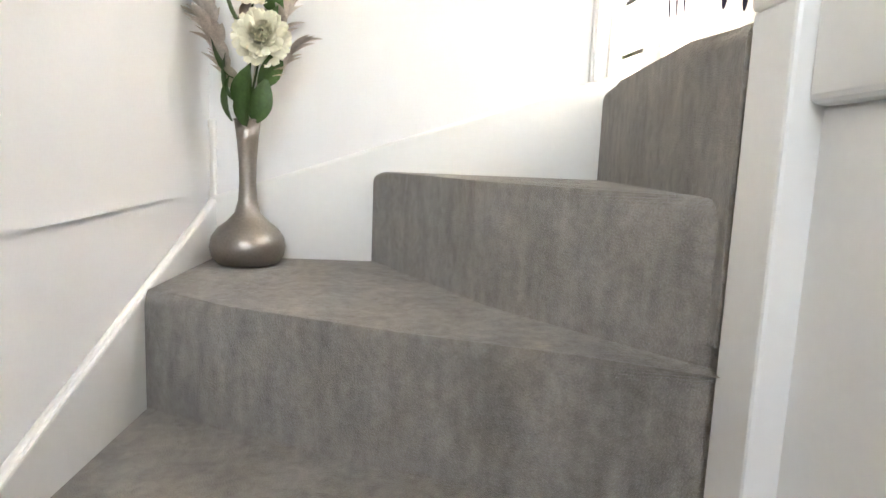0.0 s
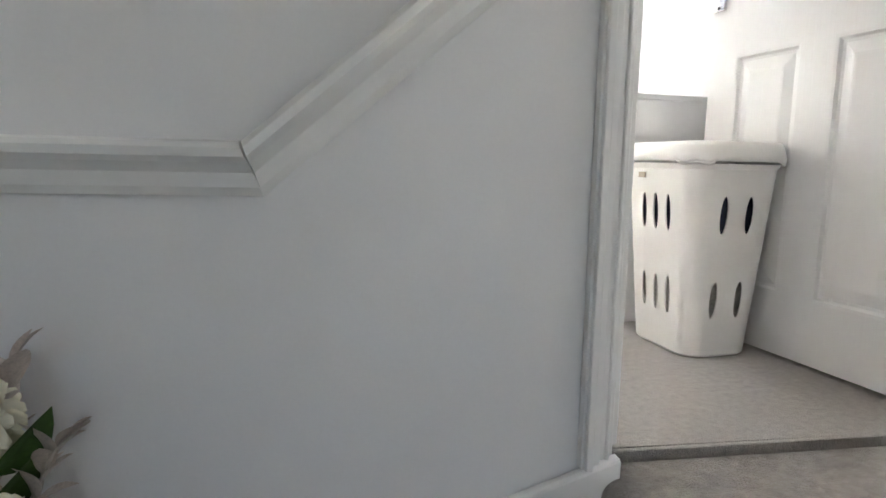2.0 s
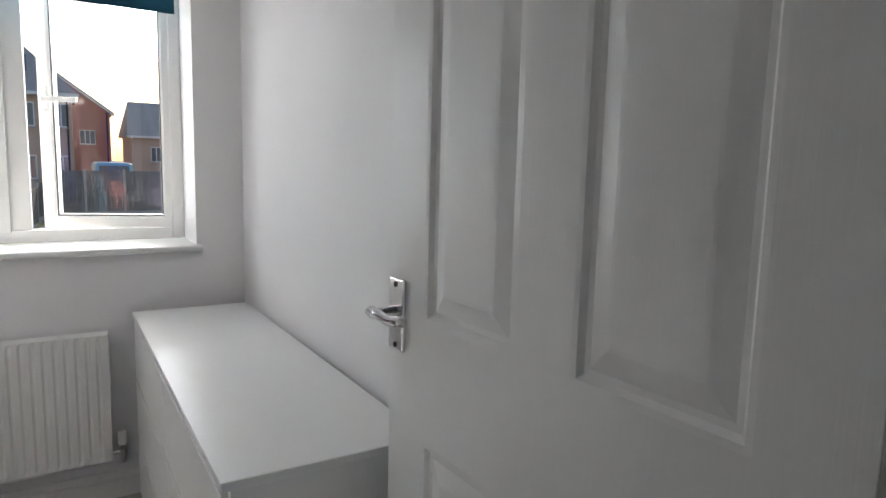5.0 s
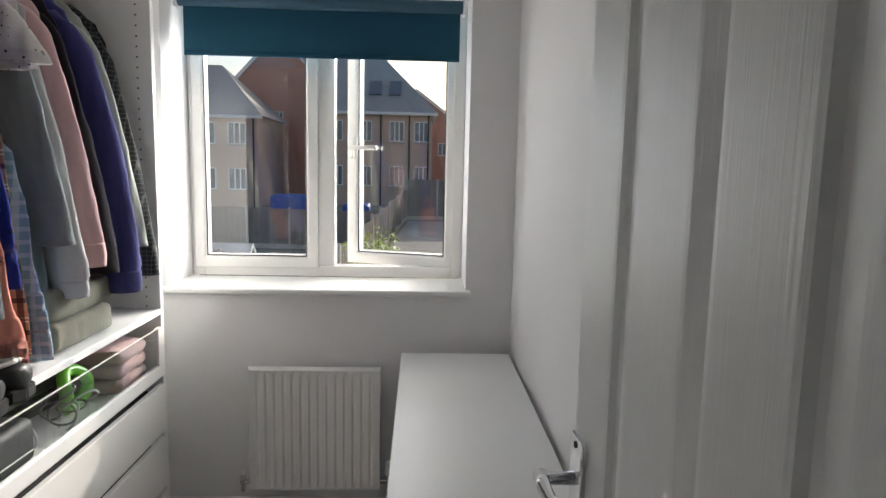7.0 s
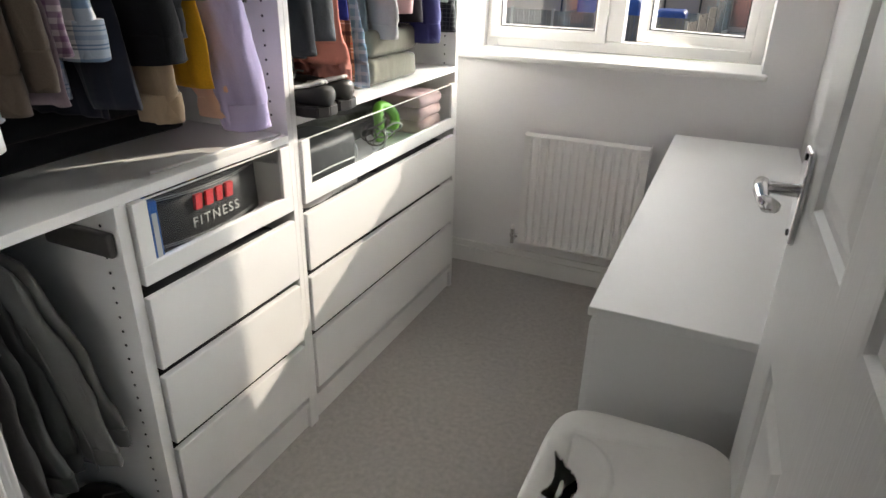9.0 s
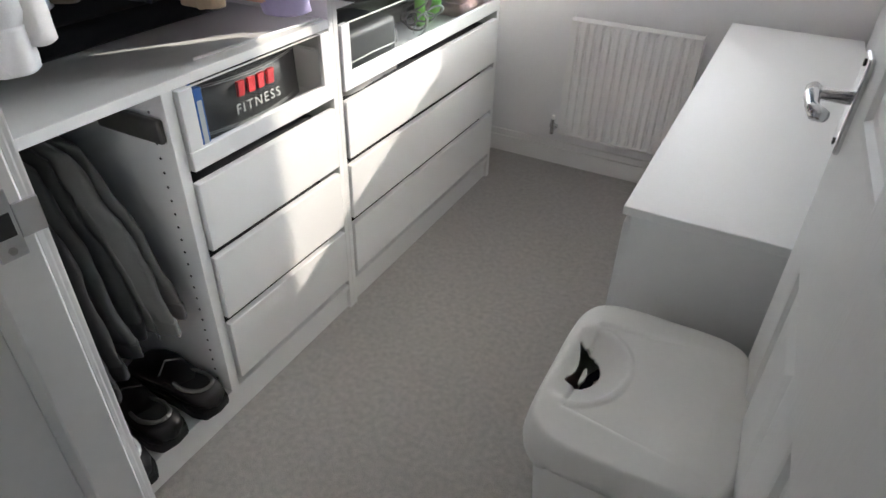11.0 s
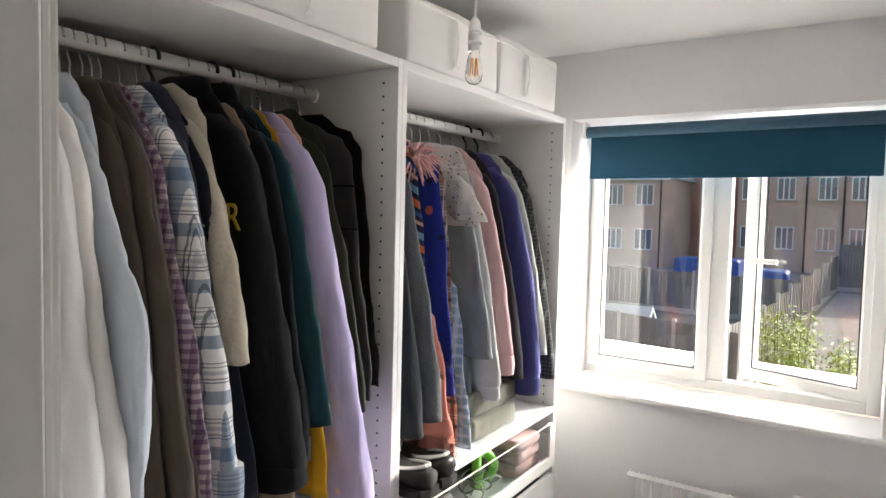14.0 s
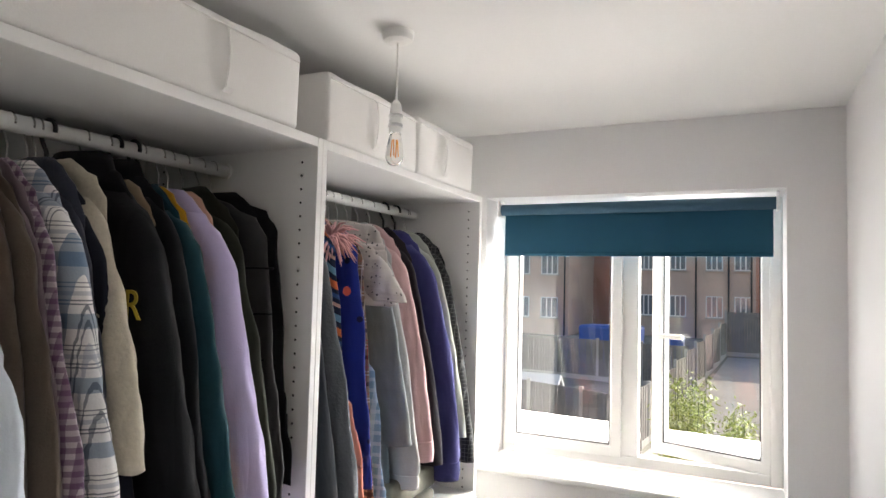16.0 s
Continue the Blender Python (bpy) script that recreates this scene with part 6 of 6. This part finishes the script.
def house(label, x0, x1, y0, depth, z0, eaves, ridge, wall_mat, hip_l=0.0, hip_r=0.0, gable_front=False, windows=()):
    h = thing("house", label, "house", (0, 0, 0), "houses beyond the garden")
    body = bm_box(x0, x1, y0, y0 + depth, z0 - 1, eaves)
    if gable_front:
        xm = (x0 + x1) / 2
        bm_prism([(x0, y0 + 0.001, eaves), (x1, y0 + 0.001, eaves), (xm, y0 + 0.001, ridge)], (0, 0, 0), (0, depth, 0), bm=body)
    part("wall", body, wall_mat, h)
    bm = bmesh.new()
    o = 0.35
    if gable_front:
        xm = (x0 + x1) / 2
        k = (ridge - eaves) / ((x1 - x0) / 2)
        for s in (-1, 1):
            xe = xm + s * ((x1 - x0) / 2 + o)
            pts = [(xe, y0 - 0.2, eaves - k * o + 0.06), (xm, y0 - 0.2, ridge + 0.06), (xm, y0 - 0.2, ridge + 0.22), (xe, y0 - 0.2, eaves - k * o + 0.22)]
            bm_prism(pts, (0, 0, 0), (0, depth + 0.4, 0), bm=bm)
        part("roof", bm, TILE, h)
        bm = bmesh.new()
        for s in (-1, 1):
            xe = xm + s * ((x1 - x0) / 2 + o)
            bm_prism([(xe, y0 - 0.24, eaves - k * o - 0.12), (xm, y0 - 0.24, ridge - 0.12), (xm, y0 - 0.24, ridge + 0.1), (xe, y0 - 0.24, eaves - k * o + 0.1)], (0, 0, 0), (0, 0.05, 0), bm=bm)
        part("bargeboard", bm, FRAMEW, h)
    else:
        ym = y0 + depth / 2
        a = [(x0 - o, y0 - o, eaves), (x1 + o, y0 - o, eaves), (x1 + o, y0 + depth + o, eaves), (x0 - o, y0 + depth + o, eaves)]
        b = [(x0 - o + hip_l, ym, ridge), (x1 + o - hip_r, ym, ridge)]
        va = [bm.verts.new(p) for p in a]
        vb = [bm.verts.new(p) for p in b]
        bm.faces.new((va[0], va[1], vb[1], vb[0]))
        bm.faces.new((va[2], va[3], vb[0], vb[1]))
        bm.faces.new((va[3], va[0], vb[0]))
        bm.faces.new((va[1], va[2], vb[1]))
        bm.faces.new(va[::-1])
        part("roof", bm, TILE, h)
        part("gutter", bm_box(x0 - o, x1 + o, y0 - o - 0.08, y0 - o + 0.03, eaves - 0.16, eaves + 0.02), FRAMEW, h)
    for x, z, w, hh in windows:
        house_window(h, x, y0, z, w, hh)
    part("downpipe", bm_tube([(x1 - 0.25, y0 - 0.07, z0), (x1 - 0.25, y0 - 0.07, eaves - 0.1)], 0.05, 8), BLACK, h)
    return h


GZ = -1.2
house("brick house with a hipped grey tile roof", -21.0, -8.7, 36.0, 7.0, GZ, 4.15, 7.5, BUFF, 3.4, 3.4, windows=[(x, z, 0.95, 1.15) for x in (-17, -14.2, -11.7, -9.9) for z in (2.55, -0.1)])
house("tall red brick house with its gable to the gardens", -12.9, -5.4, 44.0, 9.0, GZ, 6.4, 10.4, BRICK, gable_front=True, windows=[(-9.3, 3.6, 0.7, 1.4)])
terrace = house("long brick terrace with a grey tile roof", -5.4, 1.6, 40.0, 8.0, GZ, 4.85, 8.8, BUFF, 0.4, 3.6, windows=[(x, z, 0.85, 1.2) for x in (-4.7, -2.8, -0.7, 0.9) for z in (3.05, 0.15)])
for x in (-2.2, -0.9):
    part("skylight", bm_prism([(x - 0.4, 40.9, 6.05), (x + 0.4, 40.9, 6.05), (x + 0.4, 42.0, 7.05), (x - 0.4, 42.0, 7.05)], (0, 0, 0), (0, -0.05, 0.06)), PANE, terrace)
for x in (-3.75, -1.75, 0.1):
    part("downpipe", bm_tube([(x, 39.93, GZ), (x, 39.93, 4.7)], 0.05, 8), BLACK, terrace)
house("far brick house with a low gable", -4.2, 5.0, 62.0, 8.0, GZ, 5.4, 8.8, BRICK, gable_front=True, windows=[(3.2, 2.6, 1.1, 1.1)])
house("row of brick houses in the distance", 6.0, 26.0, 55.0, 8.0, GZ, 3.2, 6.2, BUFF, 0.5, 0.5, windows=[(x, 1.2, 1.1, 1.1) for x in (8, 11, 14, 18, 22)])


def fence(label, pts, height):
    f = thing("fence", label, "fence", (0, 0, 0), "garden fences")
    for (xa, ya), (xb, yb) in zip(pts, pts[1:]):
        a, b = Vector((xa, ya, 0)), Vector((xb, yb, 0))
        L = (b - a).length
        n = max(1, round(L / 1.85))
        for k in range(n):
            p, q = a.lerp(b, k / n), a.lerp(b, (k + 1) / n)
            d = (q - p).normalized()
            s = d.cross(Vector((0, 0, 1)))
            z = ground_z((p.y + q.y) / 2)
            m = 14
            for j in range(m):
                c0, c1 = p.lerp(q, (j + 0.03) / m), p.lerp(q, (j + 0.97) / m)
                off = s * (0.012 if j % 2 else -0.004)
                part("board", bm_prism([(*(c0 + off).xy, z + 0.2), (*(c1 + off).xy, z + 0.2), (*(c1 + off).xy, z + height), (*(c0 + off).xy, z + height)], (0, 0, 0), s * 0.02), TIMBER, f)
            part("gravel_board", bm_prism([(*p.xy, z - 0.1), (*q.xy, z - 0.1), (*q.xy, z + 0.2), (*p.xy, z + 0.2)], (0, 0, 0), s * 0.05), CONCRETE, f)
            part("post", bm_box(p.x - 0.055, p.x + 0.055, p.y - 0.055, p.y + 0.055, z - 0.1, z + height + 0.08), CONCRETE, f)
    return f


fence("long grey timber fence with concrete posts", [(-2.1, 14.0), (-1.1, 24.0), (0.1, 33.0)], 1.75)
fence("grey timber fence across the gardens", [(-16.0, 26.5), (-1.1, 25.5)], 1.75)
fence("dark timber fence at the far end", [(0.1, 33.0), (7.0, 33.5)], 2.2)
fence("near garden timber fence", [(-9.0, 19.0), (-1.6, 16.0)], 1.6)
bm = bmesh.new()
path_rows = []
for y in (13.0, 20, 24, 28, 32.5):
    x = -2.0 + (y - 14) * 0.115
    path_rows.append((bm.verts.new((x + 0.1, y, ground_z(y) + 0.03)), bm.verts.new((x + 3.6, y, ground_z(y) + 0.03))))
for a, b in zip(path_rows, path_rows[1:]):
    bm.faces.new((a[0], a[1], b[1], b[0]))
setting("pavement", bm, CONCRETE, "pale concrete path beside the fence", "path")

shed = thing("garden_shed", "small pale timber garden shed with a pitched felt roof", "shed", (-5.0, 18.2, ground_z(18)))
SHEDW = mat("pale_shed_boards", (0.66, 0.64, 0.60), 0.8, vary=0.12, scale=4, fine=30)
FELT = mat("grey_roof_felt", (0.40, 0.41, 0.42), 0.8, vary=0.15, scale=3, fine=40)
for k in range(10):
    z0, z1 = k * 0.125, k * 0.125 + 0.118
    part("board", bm_box(-1.9, 0.30, -0.012, 0.012, z0, z1), SHEDW, shed)
    part("board", bm_box(0.30, 0.324, -0.012, 0.80, z0, z1), SHEDW, shed)
part("gable", bm_prism([(0.30, 0, 1.25), (0.30, 0.8, 1.25), (0.30, 0.4, 1.62)], (0, 0, 0), (0.024, 0, 0)), SHEDW, shed)
for a, b in ((-0.1, 0.4), (0.9, 0.4)):
    part("roof_side", bm_prism([(-2.0, a, 1.19), (-2.0, b, 1.66), (-2.0, b, 1.71), (-2.0, a, 1.24)], (0, 0, 0), (2.42, 0, 0)), FELT, shed)
    part("bargeboard", bm_prism([(0.425, a, 1.14), (0.425, b, 1.60), (0.425, b, 1.72), (0.425, a, 1.26)], (0, 0, 0), (0.03, 0, 0)), FRAMEW, shed)
part("door", bm_box(0.326, 0.345, 0.15, 0.65, 0.05, 1.2), TIMBER, shed)

TARP = mat("blue_tarpaulin", (0.02, 0.09, 0.36), 0.5, vary=0.2, scale=3, fine=20, bump=0.5, depth=0.02)
for at, size in (((-4.9, 29.5, ground_z(29.5)), (2.8, 2.0, 2.6)), ((-2.3, 30.0, ground_z(30)), (1.3, 1.6, 1.9))):
    tp = thing("covered_trampoline", "trampoline with a bright blue surround", "trampoline", at)
    part("pad", crumple(bm_box(-size[0] / 2, size[0] / 2, -size[1] / 2, size[1] / 2, 0, size[2] * 0.7, 0.15, 3), 0.06, 2, 5), TARP, tp)

LEAFG = mat("bamboo_leaf", (0.30, 0.36, 0.08), 0.6, vary=0.35, scale=2, fine=12, bump=0.1)
rnd = random.Random(33)


def bush(label, at, spread, height, count, stems):
    b = thing("bush", label, "bush", at, "shrubs under the window")
    verts, faces = [], []
    for s in range(stems):
        a, r = rnd.uniform(0, 6.28), spread * math.sqrt(rnd.random())
        foot = Vector((r * 0.5 * math.cos(a), r * 0.5 * math.sin(a), 0))
        top = Vector((r * math.cos(a), r * math.sin(a), height * rnd.uniform(0.72, 1.0)))
        part("cane", bm_tube([foot, foot.lerp(top, 0.5) + Vector((0, 0, 0.1)), top], [0.012, 0.009, 0.004], 5), STEM, b)
        for k in range(count // stems):
            t = rnd.uniform(0.45, 1.02)
            p = foot.lerp(top, t) + Vector((rnd.gauss(0, 0.10), rnd.gauss(0, 0.10), rnd.gauss(0, 0.05)))
            d = Vector((rnd.uniform(-1, 1), rnd.uniform(-1, 1), rnd.uniform(-0.9, 0.3))).normalized() * rnd.uniform(0.07, 0.14)
            w = d.cross(Vector((rnd.uniform(-1, 1), rnd.uniform(-1, 1), 1))).normalized() * 0.013
            i = len(verts)
            verts += [p, p + d * 0.5 + w, p + d, p + d * 0.5 - w]
            faces.append((i, i + 1, i + 2, i + 3))
    me = bpy.data.meshes.new("leaves")
    me.from_pydata([tuple(v) for v in verts], [], faces)
    me.materials.append(LEAFG)
    lv = new("leaves", me)
    lv.parent = b
    lv["kind"] = "stuff"
    return b


bush("bright green bamboo clump in the garden", (0.05, 9.6, -2.9), 0.5, 3.1, 5200, 24)
bush("bright green bamboo clump in the garden", (0.95, 9.0, -2.9), 0.65, 2.75, 5200, 24)
bush("low green shrub in the garden", (2.2, 9.4, -2.9), 0.6, 2.4, 2400, 16)
car = thing("parked_van", "pale blue van parked behind the far fence", "van", (3.6, 42.0, -0.9))
part("body", bm_box(-1.0, 1.0, -2.2, 2.2, 0.35, 2.0, 0.25, 4), mat("pale_blue_paint", (0.25, 0.45, 0.62), 0.3), car, smooth=True)
part("windscreen", bm_box(-0.8, 0.8, -2.22, -2.1, 1.2, 1.8, 0.05, 2), PANE, car)
for sx in (-0.9, 0.9):
    for sy in (-1.4, 1.4):
        part("wheel", bm_tube([(sx - 0.1, sy, 0.35), (sx + 0.1, sy, 0.35)], 0.35, 16), RUBBER, car)
